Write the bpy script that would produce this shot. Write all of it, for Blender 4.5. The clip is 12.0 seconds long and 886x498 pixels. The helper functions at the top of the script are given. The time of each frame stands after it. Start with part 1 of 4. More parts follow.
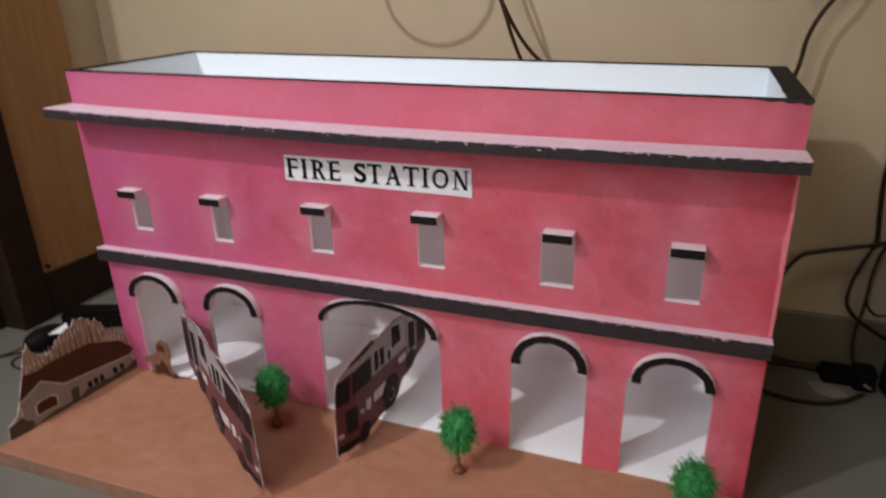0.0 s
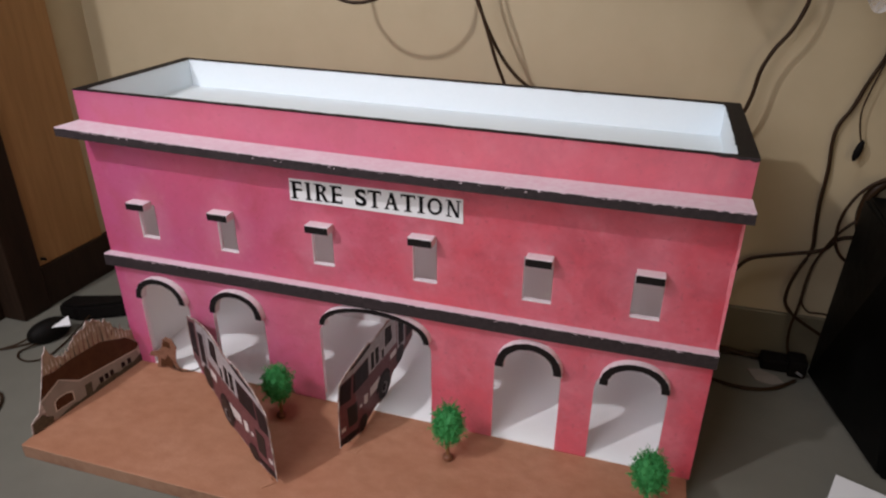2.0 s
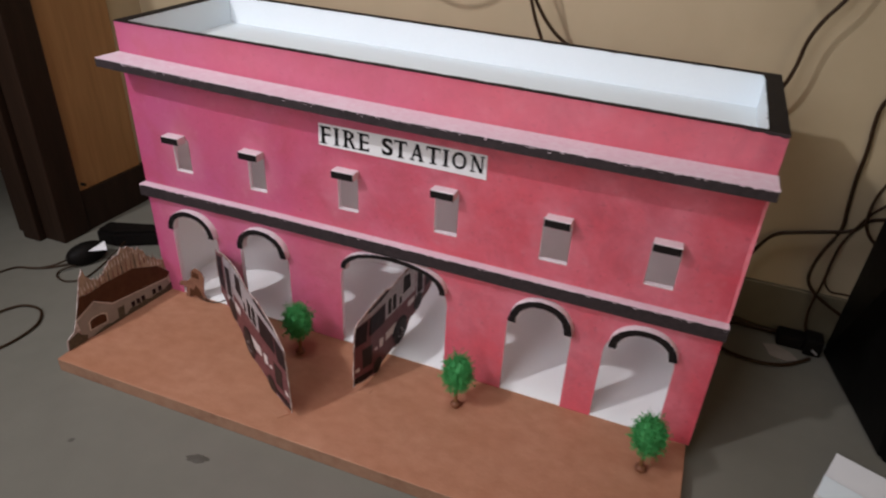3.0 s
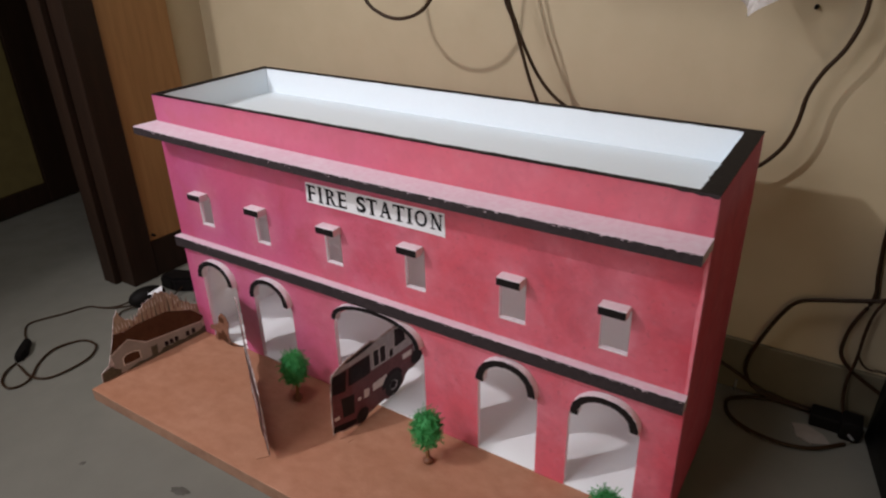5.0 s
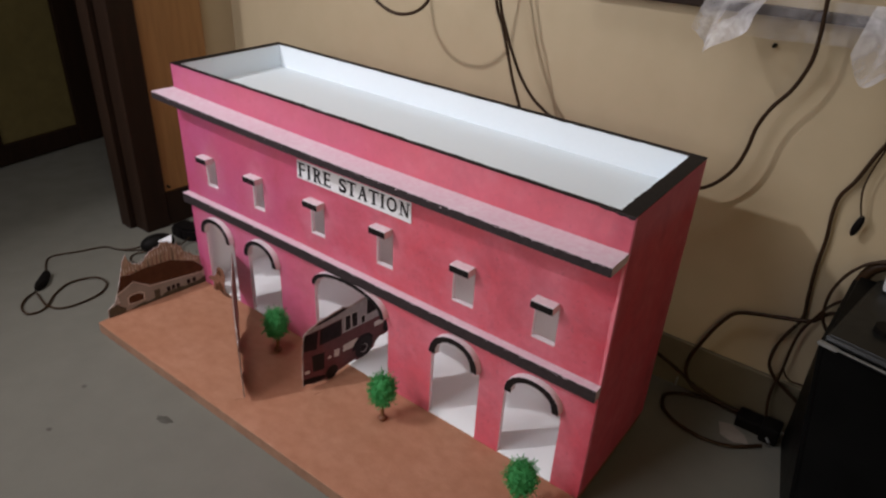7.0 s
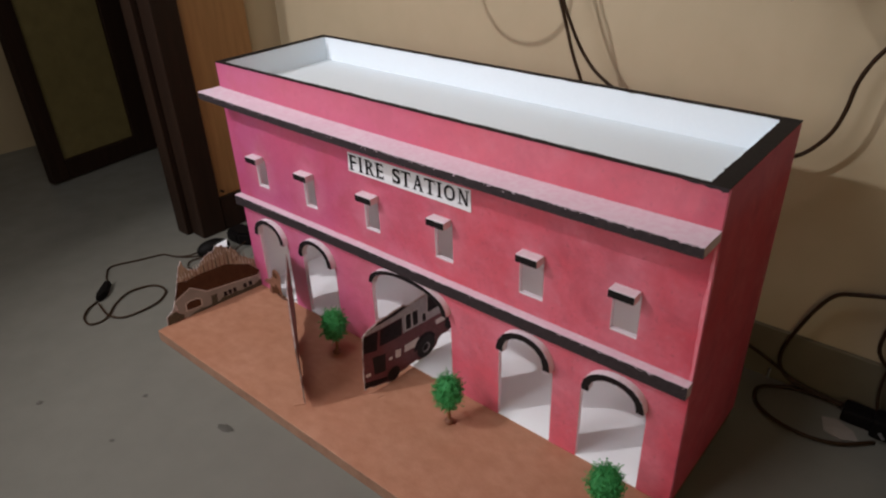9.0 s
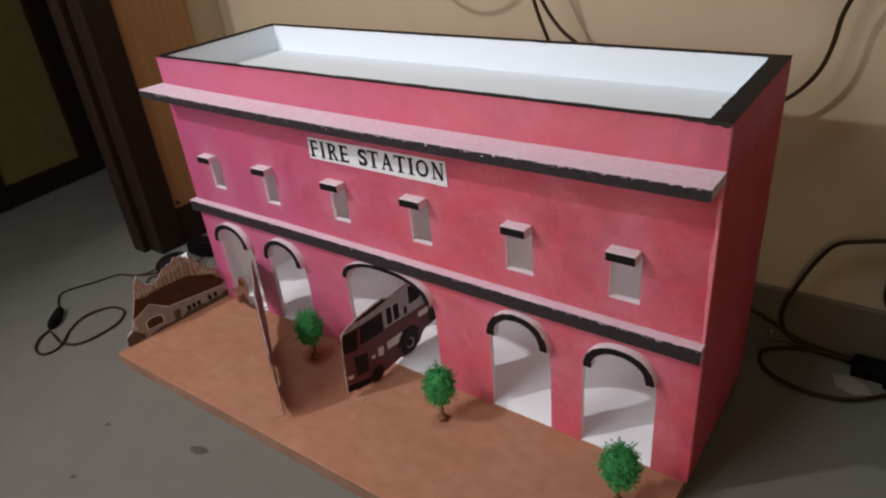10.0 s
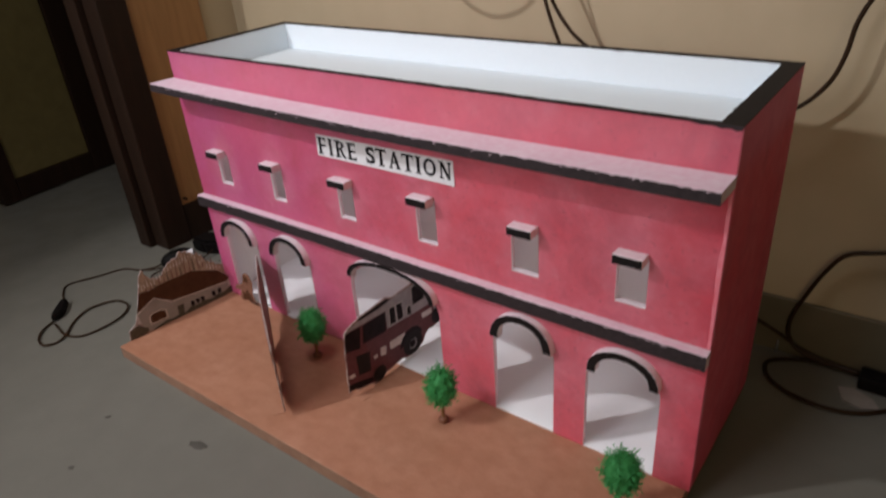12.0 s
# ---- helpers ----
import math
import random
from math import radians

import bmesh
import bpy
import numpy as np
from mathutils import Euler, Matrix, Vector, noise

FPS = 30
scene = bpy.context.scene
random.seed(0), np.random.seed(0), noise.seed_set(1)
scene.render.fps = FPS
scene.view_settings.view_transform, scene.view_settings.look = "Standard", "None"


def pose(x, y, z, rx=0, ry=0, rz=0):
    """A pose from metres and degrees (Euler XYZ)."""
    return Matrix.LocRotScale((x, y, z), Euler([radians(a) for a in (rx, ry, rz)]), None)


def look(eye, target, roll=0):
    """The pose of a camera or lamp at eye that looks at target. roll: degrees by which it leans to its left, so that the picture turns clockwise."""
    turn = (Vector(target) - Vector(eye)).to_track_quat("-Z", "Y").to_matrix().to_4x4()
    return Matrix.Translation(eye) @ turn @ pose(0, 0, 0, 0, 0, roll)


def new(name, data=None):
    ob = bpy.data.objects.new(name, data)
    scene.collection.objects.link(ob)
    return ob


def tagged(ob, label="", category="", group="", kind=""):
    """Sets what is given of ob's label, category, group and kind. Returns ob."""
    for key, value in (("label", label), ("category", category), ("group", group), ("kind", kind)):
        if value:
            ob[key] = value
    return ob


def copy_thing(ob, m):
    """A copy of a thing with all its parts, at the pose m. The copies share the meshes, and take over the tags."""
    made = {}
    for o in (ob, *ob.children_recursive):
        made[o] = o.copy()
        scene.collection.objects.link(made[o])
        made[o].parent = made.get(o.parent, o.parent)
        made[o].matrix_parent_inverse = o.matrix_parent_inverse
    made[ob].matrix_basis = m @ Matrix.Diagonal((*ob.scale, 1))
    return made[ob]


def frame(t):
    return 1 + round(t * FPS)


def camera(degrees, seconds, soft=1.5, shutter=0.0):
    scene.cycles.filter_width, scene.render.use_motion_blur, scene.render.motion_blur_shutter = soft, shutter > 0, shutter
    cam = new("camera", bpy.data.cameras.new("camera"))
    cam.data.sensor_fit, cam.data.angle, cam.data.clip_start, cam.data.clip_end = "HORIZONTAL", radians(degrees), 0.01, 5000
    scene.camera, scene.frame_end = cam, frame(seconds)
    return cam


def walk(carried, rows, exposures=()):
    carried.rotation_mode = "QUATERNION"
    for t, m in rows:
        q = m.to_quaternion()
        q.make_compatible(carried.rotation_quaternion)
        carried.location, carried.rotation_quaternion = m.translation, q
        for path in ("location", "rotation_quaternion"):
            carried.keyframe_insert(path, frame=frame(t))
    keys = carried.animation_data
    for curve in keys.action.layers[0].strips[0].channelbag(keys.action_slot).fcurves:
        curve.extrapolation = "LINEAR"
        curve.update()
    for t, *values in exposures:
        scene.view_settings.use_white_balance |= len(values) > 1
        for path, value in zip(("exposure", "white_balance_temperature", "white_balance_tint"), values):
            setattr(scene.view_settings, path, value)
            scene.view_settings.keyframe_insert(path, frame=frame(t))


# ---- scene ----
cam = camera(68.9, 12.0, soft=2.2, shutter=0.6)
PATH = [
    (0, (0.889, -0.735, 0.624), (0.212, 1.003, -0.097), -1.4),
    (0.5, (0.893, -0.764, 0.642), (0.302, 0.969, -0.161), 0.3),
    (1, (0.886, -0.797, 0.683), (0.321, 0.955, -0.099), -0.5),
    (1.5, (0.882, -0.811, 0.715), (0.299, 0.934, -0.068), -0.8),
    (2, (0.868, -0.8, 0.749), (0.321, 0.921, -0.111), 0.2),
    (2.5, (0.848, -0.787, 0.791), (0.276, 0.864, -0.182), 2.0),
    (3, (0.887, -0.804, 0.762), (0.276, 0.815, -0.24), 2.9),
    (3.5, (0.94, -0.806, 0.782), (0.31, 0.84, -0.164), 1.2),
    (3.7, (0.937, -0.818, 0.809), (0.273, 0.828, -0.113), 0.7),
    (5.3, (1.146, -0.691, 0.773), (0.111, 0.79, -0.086), -1.6),
    (5.5, (1.158, -0.69, 0.793), (0.149, 0.798, -0.083), -0.7),
    (6, (1.202, -0.685, 0.816), (0.195, 0.796, -0.075), 0.5),
    (6.5, (1.226, -0.705, 0.845), (0.204, 0.74, -0.086), 1.4),
    (7, (1.238, -0.72, 0.855), (0.197, 0.697, -0.098), 3.1),
    (7.5, (1.244, -0.724, 0.858), (0.166, 0.62, -0.157), 2.6),
    (7.7, (1.24, -0.722, 0.857), (0.16, 0.607, -0.172), 2.3),
    (9.3, (1.185, -0.674, 0.784), (0.009, 0.634, -0.168), -2.6),
    (9.5, (1.18, -0.671, 0.764), (0.013, 0.645, -0.188), -2.8),
    (10, (1.148, -0.651, 0.738), (0.042, 0.722, -0.206), -5.8),
    (10.5, (1.146, -0.654, 0.728), (0.048, 0.742, -0.191), -4.9),
    (11, (1.142, -0.646, 0.721), (0.018, 0.684, -0.263), -5.9),
    (11.5, (1.144, -0.651, 0.721), (0.026, 0.668, -0.284), -5.8),
    (12, (1.148, -0.652, 0.727), (0.023, 0.72, -0.197), -4.5),
]
walk(cam, [(t, look(eye, target, roll)) for t, eye, target, roll in PATH])

# ---- light ----
world = bpy.data.worlds.new("room_dark")
world.use_nodes = True
world.node_tree.nodes["Background"].inputs["Color"].default_value = (1.0, 0.88, 0.72, 1)
world.node_tree.nodes["Background"].inputs["Strength"].default_value = 0.02
scene.world = world


# unseen main lamp placed from shadow directions, turned towards the model; narrow cone dims the edges
lamp = bpy.data.lights.new("lamp", "SPOT")
lamp.energy, lamp.spot_size, lamp.spot_blend, lamp.shadow_soft_size, lamp.color = 104.0, radians(57), 1.0, 0.04, (0.99, 0.97, 1.02)
new("lamp", lamp).matrix_world = look((-0.44, -1.39, 1.88), (0.25, 0.05, 0.36))
# soft fill light added behind the camera, no source known
fill_light = bpy.data.lights.new("fill_light", "AREA")
fill_light.shape, fill_light.size, fill_light.size_y, fill_light.energy, fill_light.color = "RECTANGLE", 0.7, 0.9, 5.0, (0.98, 0.97, 1.05)
new("fill_light", fill_light).matrix_world = look((0.22, -1.50, 1.20), (0.42, 0.0, 0.30))
fill_light.spread = radians(115)
# unseen overhead fill, added to brighten the roof slab and lift the shade
overhead_fill = bpy.data.lights.new("overhead_fill", "AREA")
overhead_fill.shape, overhead_fill.size, overhead_fill.energy, overhead_fill.color = "DISK", 0.6, 10.5, (0.98, 0.98, 1.04)
new("overhead_fill", overhead_fill).matrix_world = look((0.40, -0.50, 2.80), (0.40, -0.45, 0.0))
# dim warm fill, added to lift the shaded wall to the model's right
warm_fill = bpy.data.lights.new("warm_fill", "AREA")
warm_fill.shape, warm_fill.size, warm_fill.size_y, warm_fill.energy, warm_fill.color = "RECTANGLE", 0.8, 1.6, 7.5, (1.0, 0.80, 0.54)
new("warm_fill", warm_fill).matrix_world = look((2.05, -2.30, 1.05), (1.05, 0.40, 0.30))

# ---- building helpers ----
U = 1.25            # plan units are fitted to the camera's view, the model 0.8 wide in them; one is 1.25 m
ORIGIN = {}


def finish(bm, base, material, name, smooth=False, raw=False):
    """A mesh object out of a bmesh drawn in plan units, about a base point."""
    if not raw:
        bmesh.ops.recalc_face_normals(bm, faces=bm.faces)
    for v in bm.verts:
        v.co = (v.co - Vector(base)) * U
    me = bpy.data.meshes.new(name)
    bm.to_mesh(me)
    bm.free()
    if smooth:
        for p in me.polygons:
            p.use_smooth = True
    me.materials.append(material)
    return new(name, me)


def thing(name, base, label, category, group="", kind=""):
    ob = new(name)
    ob.empty_display_size = 0.02
    ob.location = Vector(base) * U
    ORIGIN[ob] = Vector(base)
    return tagged(ob, label, category, group, kind)


def part(name, bm, material, parent, label="", smooth=False):
    ob = finish(bm, ORIGIN[parent], material, name, smooth)
    ob.parent = parent
    ORIGIN[ob] = ORIGIN[parent]
    return tagged(ob, label)


def solid(name, bm, material, base, label, category, group="", kind="", smooth=False):
    ob = finish(bm, base, material, name, smooth)
    ob.location = Vector(base) * U
    ORIGIN[ob] = Vector(base)
    return tagged(ob, label, category, group, kind)


def box(x0, x1, y0, y1, z0, z1, bevel=0.0, bm=None):
    bm = bm or bmesh.new()
    made = bmesh.ops.create_cube(bm, size=1.0)["verts"]
    for v in made:
        v.co = Vector(((x0 + x1) / 2 + v.co.x * (x1 - x0), (y0 + y1) / 2 + v.co.y * (y1 - y0), (z0 + z1) / 2 + v.co.z * (z1 - z0)))
    if bevel:
        edges = {e for v in made for e in v.link_edges}
        bmesh.ops.bevel(bm, geom=list(edges), offset=bevel, segments=2, affect="EDGES", profile=0.6)
    return bm


def prism(points, place, d0, d1, bm=None):
    """A flat outline of (s, h) points made solid between the depths d0 and d1; place(s, h, d) gives the plan point."""
    bm = bm or bmesh.new()
    a = [bm.verts.new(place(s, h, d0)) for s, h in points]
    b = [bm.verts.new(place(s, h, d1)) for s, h in points]
    n = len(points)
    bm.faces.new(a)
    bm.faces.new(list(reversed(b)))
    for i in range(n):
        bm.faces.new((a[i], b[i], b[(i + 1) % n], a[(i + 1) % n]))
    return bm


def smooth_path(points, per=8):
    """Catmull-Rom points through the given ones."""
    pts = [Vector(p) for p in points]
    pts = [pts[0] * 2 - pts[1]] + pts + [pts[-1] * 2 - pts[-2]]
    out = []
    for i in range(1, len(pts) - 2):
        p0, p1, p2, p3 = pts[i - 1:i + 3]
        for k in range(per):
            t = k / per
            out.append(0.5 * (2 * p1 + (p2 - p0) * t + (2 * p0 - 5 * p1 + 4 * p2 - p3) * t * t + (3 * p1 - p0 - 3 * p2 + p3) * t ** 3))
    return out + [pts[-2]]


def tube(points, radius, sides=8, per=8, bm=None, taper=1.0):
    bm = bm or bmesh.new()
    path = smooth_path(points, per)
    rings, up = [], Vector((0.31, 0.22, 0.92))
    for i, p in enumerate(path):
        way = (path[min(i + 1, len(path) - 1)] - path[max(i - 1, 0)]).normalized()
        u = way.cross(up)
        u = (u if u.length > 0.05 else way.cross(Vector((1, 0, 0)))).normalized()
        w = way.cross(u)
        r = radius * (1 + (taper - 1) * i / (len(path) - 1))
        rings.append([bm.verts.new(p + r * (math.cos(a) * u + math.sin(a) * w)) for a in (2 * math.pi * k / sides for k in range(sides))])
    for a, b in zip(rings, rings[1:]):
        for k in range(sides):
            bm.faces.new((a[k], a[(k + 1) % sides], b[(k + 1) % sides], b[k]))
    bm.faces.new(rings[0])
    bm.faces.new(list(reversed(rings[-1])))
    return bm


# the front's openings. Windows: left, right, sill, and the hood's left, right, underside
WINDOWS = [
    (0.0630, 0.0905, 0.2340, 0.0592, 0.0872, 0.2800),
    (0.1860, 0.2125, 0.2315, 0.1840, 0.2130, 0.2812),
    (0.3215, 0.3500, 0.2335, 0.3216, 0.3523, 0.2830),
    (0.4537, 0.4835, 0.2320, 0.4530, 0.4825, 0.2855),
    (0.5856, 0.6190, 0.2285, 0.5896, 0.6190, 0.2803),
    (0.7050, 0.7365, 0.2285, 0.7060, 0.7355, 0.2790),
]
# arches: left, right, springing, rise, and the hood's left, right, foot, top, breadth
ARCHES = [
    (0.0345, 0.1160, 0.125, 0.041, 0.0370, 0.1185, 0.1405, 0.1760, 0.0098),
    (0.1550, 0.2370, 0.125, 0.041, 0.1590, 0.2400, 0.1400, 0.1765, 0.0095),
    (0.3205, 0.4760, 0.130, 0.048, 0.3265, 0.4765, 0.1510, 0.1872, 0.0080),
    (0.5570, 0.6385, 0.125, 0.042, 0.5600, 0.6400, 0.1385, 0.1775, 0.0105),
    (0.6775, 0.7600, 0.125, 0.039, 0.6825, 0.7605, 0.1420, 0.1748, 0.0100),
]

# ---- materials ----
def node(tree, kind, **inputs):
    n = tree.nodes.new(kind)
    for key, value in inputs.items():
        n.inputs[key.replace("_", " ")].default_value = value
    return n


def surface(name, colours, big=4.0, fine=60.0, rough=0.6, bump=0.1, bump_scale=300.0, stretch=(1, 1, 1), metal=0.0, spread=0.5, rough_spread=0.1, sheen=0.0, spec=0.5, bump_far=0.002):
    """A node material: two or three colours mixed by a large and a fine noise, with bump and uneven gloss."""
    m = bpy.data.materials.new(name)
    m.use_nodes = True
    t = m.node_tree
    bsdf = t.nodes["Principled BSDF"]
    coord = t.nodes.new("ShaderNodeTexCoord")
    mapping = t.nodes.new("ShaderNodeMapping")
    mapping.inputs["Scale"].default_value = stretch
    t.links.new(coord.outputs["Object"], mapping.inputs["Vector"])
    out = None
    for i, c in enumerate(colours[1:]):
        n = node(t, "ShaderNodeTexNoise", Scale=(big, fine, fine * 3)[i], Detail=5.0, Roughness=0.6)
        t.links.new(mapping.outputs[0], n.inputs["Vector"])
        ramp = t.nodes.new("ShaderNodeValToRGB")
        ramp.color_ramp.elements[0].position, ramp.color_ramp.elements[1].position = 0.5 - spread / 3, 0.5 + spread / 3
        t.links.new(n.outputs["Fac"], ramp.inputs[0])
        mix = t.nodes.new("ShaderNodeMix")
        mix.data_type = "RGBA"
        if out is None:
            mix.inputs["A"].default_value = (*colours[0], 1)
        else:
            t.links.new(out, mix.inputs["A"])
        mix.inputs["B"].default_value = (*c, 1)
        t.links.new(ramp.outputs["Color"], mix.inputs["Factor"])
        if i:
            half = node(t, "ShaderNodeMath")
            half.operation = "MULTIPLY"
            half.inputs[1].default_value = 0.55
            t.links.new(ramp.outputs["Color"], half.inputs[0])
            t.links.new(half.outputs[0], mix.inputs["Factor"])
        out = mix.outputs["Result"]
    if out is None:
        bsdf.inputs["Base Color"].default_value = (*colours[0], 1)
    else:
        t.links.new(out, bsdf.inputs["Base Color"])
    bsdf.inputs["Metallic"].default_value = metal
    bsdf.inputs["Specular IOR Level"].default_value = spec
    g = node(t, "ShaderNodeTexNoise", Scale=fine, Detail=3.0)
    t.links.new(mapping.outputs[0], g.inputs["Vector"])
    span = t.nodes.new("ShaderNodeMapRange")
    span.inputs["To Min"].default_value, span.inputs["To Max"].default_value = rough - rough_spread, min(1.0, rough + rough_spread)
    t.links.new(g.outputs["Fac"], span.inputs["Value"])
    t.links.new(span.outputs[0], bsdf.inputs["Roughness"])
    if bump:
        b = node(t, "ShaderNodeTexNoise", Scale=bump_scale, Detail=4.0)
        t.links.new(mapping.outputs[0], b.inputs["Vector"])
        bn = node(t, "ShaderNodeBump", Strength=bump, Distance=bump_far)
        t.links.new(b.outputs["Fac"], bn.inputs["Height"])
        t.links.new(bn.outputs[0], bsdf.inputs["Normal"])
    return m


def paint_pink():
    """Brushed poster paint on foam board: rosier and darker at one end of the front, redder at the other, with thin
    dabs where the board shows.
    """
    m = surface("pink_poster_paint", [(0.82, 0.093, 0.140), (0.84, 0.195, 0.265), (0.66, 0.051, 0.086)], big=14.0, fine=55.0, rough=0.62, bump=0.25, bump_scale=420.0, spread=0.36, spec=0.25)
    t = m.node_tree
    bsdf = t.nodes["Principled BSDF"]
    base = bsdf.inputs["Base Color"].links[0].from_socket
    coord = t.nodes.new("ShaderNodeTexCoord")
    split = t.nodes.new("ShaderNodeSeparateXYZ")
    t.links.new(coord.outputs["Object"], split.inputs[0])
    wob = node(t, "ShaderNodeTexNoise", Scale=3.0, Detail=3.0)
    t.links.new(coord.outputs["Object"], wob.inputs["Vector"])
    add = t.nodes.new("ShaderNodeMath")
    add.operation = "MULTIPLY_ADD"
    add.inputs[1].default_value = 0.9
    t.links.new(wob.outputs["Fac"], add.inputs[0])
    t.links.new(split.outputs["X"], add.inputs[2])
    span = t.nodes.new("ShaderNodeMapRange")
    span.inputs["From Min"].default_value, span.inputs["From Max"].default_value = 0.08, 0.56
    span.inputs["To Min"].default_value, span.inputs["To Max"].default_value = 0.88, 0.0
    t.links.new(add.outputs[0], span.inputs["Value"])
    # rosy left-end paint, mixed darker as well to stand in for dimmer light there
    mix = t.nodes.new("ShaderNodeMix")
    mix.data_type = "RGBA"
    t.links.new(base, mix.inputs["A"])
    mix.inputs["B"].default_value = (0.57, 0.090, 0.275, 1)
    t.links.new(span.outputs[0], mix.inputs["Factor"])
    dab = node(t, "ShaderNodeTexNoise", Scale=70.0, Detail=8.0, Roughness=0.75)
    t.links.new(coord.outputs["Object"], dab.inputs["Vector"])
    thin = t.nodes.new("ShaderNodeMapRange")
    thin.inputs["From Min"].default_value, thin.inputs["From Max"].default_value = 0.56, 0.80
    thin.inputs["To Min"].default_value, thin.inputs["To Max"].default_value = 0.0, 0.58
    t.links.new(dab.outputs["Fac"], thin.inputs["Value"])
    pale = t.nodes.new("ShaderNodeMix")
    pale.data_type = "RGBA"
    t.links.new(mix.outputs["Result"], pale.inputs["A"])
    pale.inputs["B"].default_value = (0.80, 0.42, 0.48, 1)
    t.links.new(thin.outputs[0], pale.inputs["Factor"])
    blot = node(t, "ShaderNodeTexNoise", Scale=15.0, Detail=6.0, Roughness=0.65, Distortion=0.6)
    t.links.new(coord.outputs["Object"], blot.inputs["Vector"])
    heavy = t.nodes.new("ShaderNodeMapRange")
    heavy.inputs["From Min"].default_value, heavy.inputs["From Max"].default_value = 0.49, 0.68
    heavy.inputs["To Min"].default_value, heavy.inputs["To Max"].default_value = 0.0, 0.62
    t.links.new(blot.outputs["Fac"], heavy.inputs["Value"])
    deep = t.nodes.new("ShaderNodeMix")
    deep.data_type = "RGBA"
    t.links.new(pale.outputs["Result"], deep.inputs["A"])
    deep.inputs["B"].default_value = (0.50, 0.05, 0.085, 1)
    t.links.new(heavy.outputs[0], deep.inputs["Factor"])
    # small dark specks where the brush left thick paint
    speck = node(t, "ShaderNodeTexNoise", Scale=150.0, Detail=4.0, Roughness=0.6)
    t.links.new(coord.outputs["Object"], speck.inputs["Vector"])
    dots = t.nodes.new("ShaderNodeMapRange")
    dots.inputs["From Min"].default_value, dots.inputs["From Max"].default_value = 0.60, 0.72
    dots.inputs["To Min"].default_value, dots.inputs["To Max"].default_value = 0.0, 0.7
    t.links.new(speck.outputs["Fac"], dots.inputs["Value"])
    dotted = t.nodes.new("ShaderNodeMix")
    dotted.data_type = "RGBA"
    t.links.new(deep.outputs["Result"], dotted.inputs["A"])
    dotted.inputs["B"].default_value = (0.42, 0.035, 0.06, 1)
    t.links.new(dots.outputs[0], dotted.inputs["Factor"])
    # the strip above the cornice is mixed paler and rosier
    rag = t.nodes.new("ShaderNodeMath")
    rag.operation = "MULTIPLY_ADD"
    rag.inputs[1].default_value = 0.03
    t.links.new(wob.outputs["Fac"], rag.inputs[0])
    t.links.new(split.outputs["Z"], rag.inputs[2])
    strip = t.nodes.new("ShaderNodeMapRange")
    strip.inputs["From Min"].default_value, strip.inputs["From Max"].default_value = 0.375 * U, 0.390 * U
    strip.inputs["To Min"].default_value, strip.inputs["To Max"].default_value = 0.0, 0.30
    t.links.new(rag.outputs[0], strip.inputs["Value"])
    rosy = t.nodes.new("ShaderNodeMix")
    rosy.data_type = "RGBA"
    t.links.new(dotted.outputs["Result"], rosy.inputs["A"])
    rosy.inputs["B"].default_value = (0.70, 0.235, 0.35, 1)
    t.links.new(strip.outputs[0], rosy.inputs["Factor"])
    # the brush was kept off the openings, so the board shows paler round them
    near = None
    for x, z, rx, rz in [((w[0] + w[1]) / 2, 0.264, 0.026, 0.038) for w in WINDOWS] + [((a[0] + a[1]) / 2, a[2] + 0.016, (a[1] - a[0]) / 2 + 0.006, 0.054) for a in ARCHES]:
        far = t.nodes.new("ShaderNodeVectorMath")
        far.operation = "DISTANCE"
        fit = t.nodes.new("ShaderNodeVectorMath")
        fit.operation = "MULTIPLY"
        fit.inputs[1].default_value = (1 / (rx * U), 0, 1 / (rz * U))
        t.links.new(coord.outputs["Object"], fit.inputs[0])
        t.links.new(fit.outputs[0], far.inputs[0])
        far.inputs[1].default_value = ((x - 0.4) / rx, 0, z / rz)
        if near is None:
            near = far.outputs["Value"]
        else:
            least = t.nodes.new("ShaderNodeMath")
            least.operation = "MINIMUM"
            t.links.new(near, least.inputs[0])
            t.links.new(far.outputs["Value"], least.inputs[1])
            near = least.outputs[0]
    shift = t.nodes.new("ShaderNodeMath")
    shift.operation = "MULTIPLY_ADD"
    shift.inputs[1].default_value = -1.6
    t.links.new(dab.outputs["Fac"], shift.inputs[0])
    t.links.new(near, shift.inputs[2])
    halo = t.nodes.new("ShaderNodeMapRange")
    halo.inputs["From Min"].default_value, halo.inputs["From Max"].default_value = 0.0, 0.85
    halo.inputs["To Min"].default_value, halo.inputs["To Max"].default_value = 0.24, 0.0
    t.links.new(shift.outputs[0], halo.inputs["Value"])
    bare = t.nodes.new("ShaderNodeMix")
    bare.data_type = "RGBA"
    t.links.new(rosy.outputs["Result"], bare.inputs["A"])
    bare.inputs["B"].default_value = (0.80, 0.40, 0.50, 1)
    t.links.new(halo.outputs[0], bare.inputs["Factor"])
    t.links.new(bare.outputs["Result"], bsdf.inputs["Base Color"])
    return m


def let_through(m, share, colour):
    """Expanded foam glows faintly from light on its other side."""
    t = m.node_tree
    bsdf, out = t.nodes["Principled BSDF"], t.nodes["Material Output"]
    glow = node(t, "ShaderNodeBsdfTranslucent", Color=(*colour, 1))
    mix = node(t, "ShaderNodeMixShader", Fac=share)
    t.links.new(bsdf.outputs[0], mix.inputs[1])
    t.links.new(glow.outputs[0], mix.inputs[2])
    t.links.new(mix.outputs[0], out.inputs["Surface"])


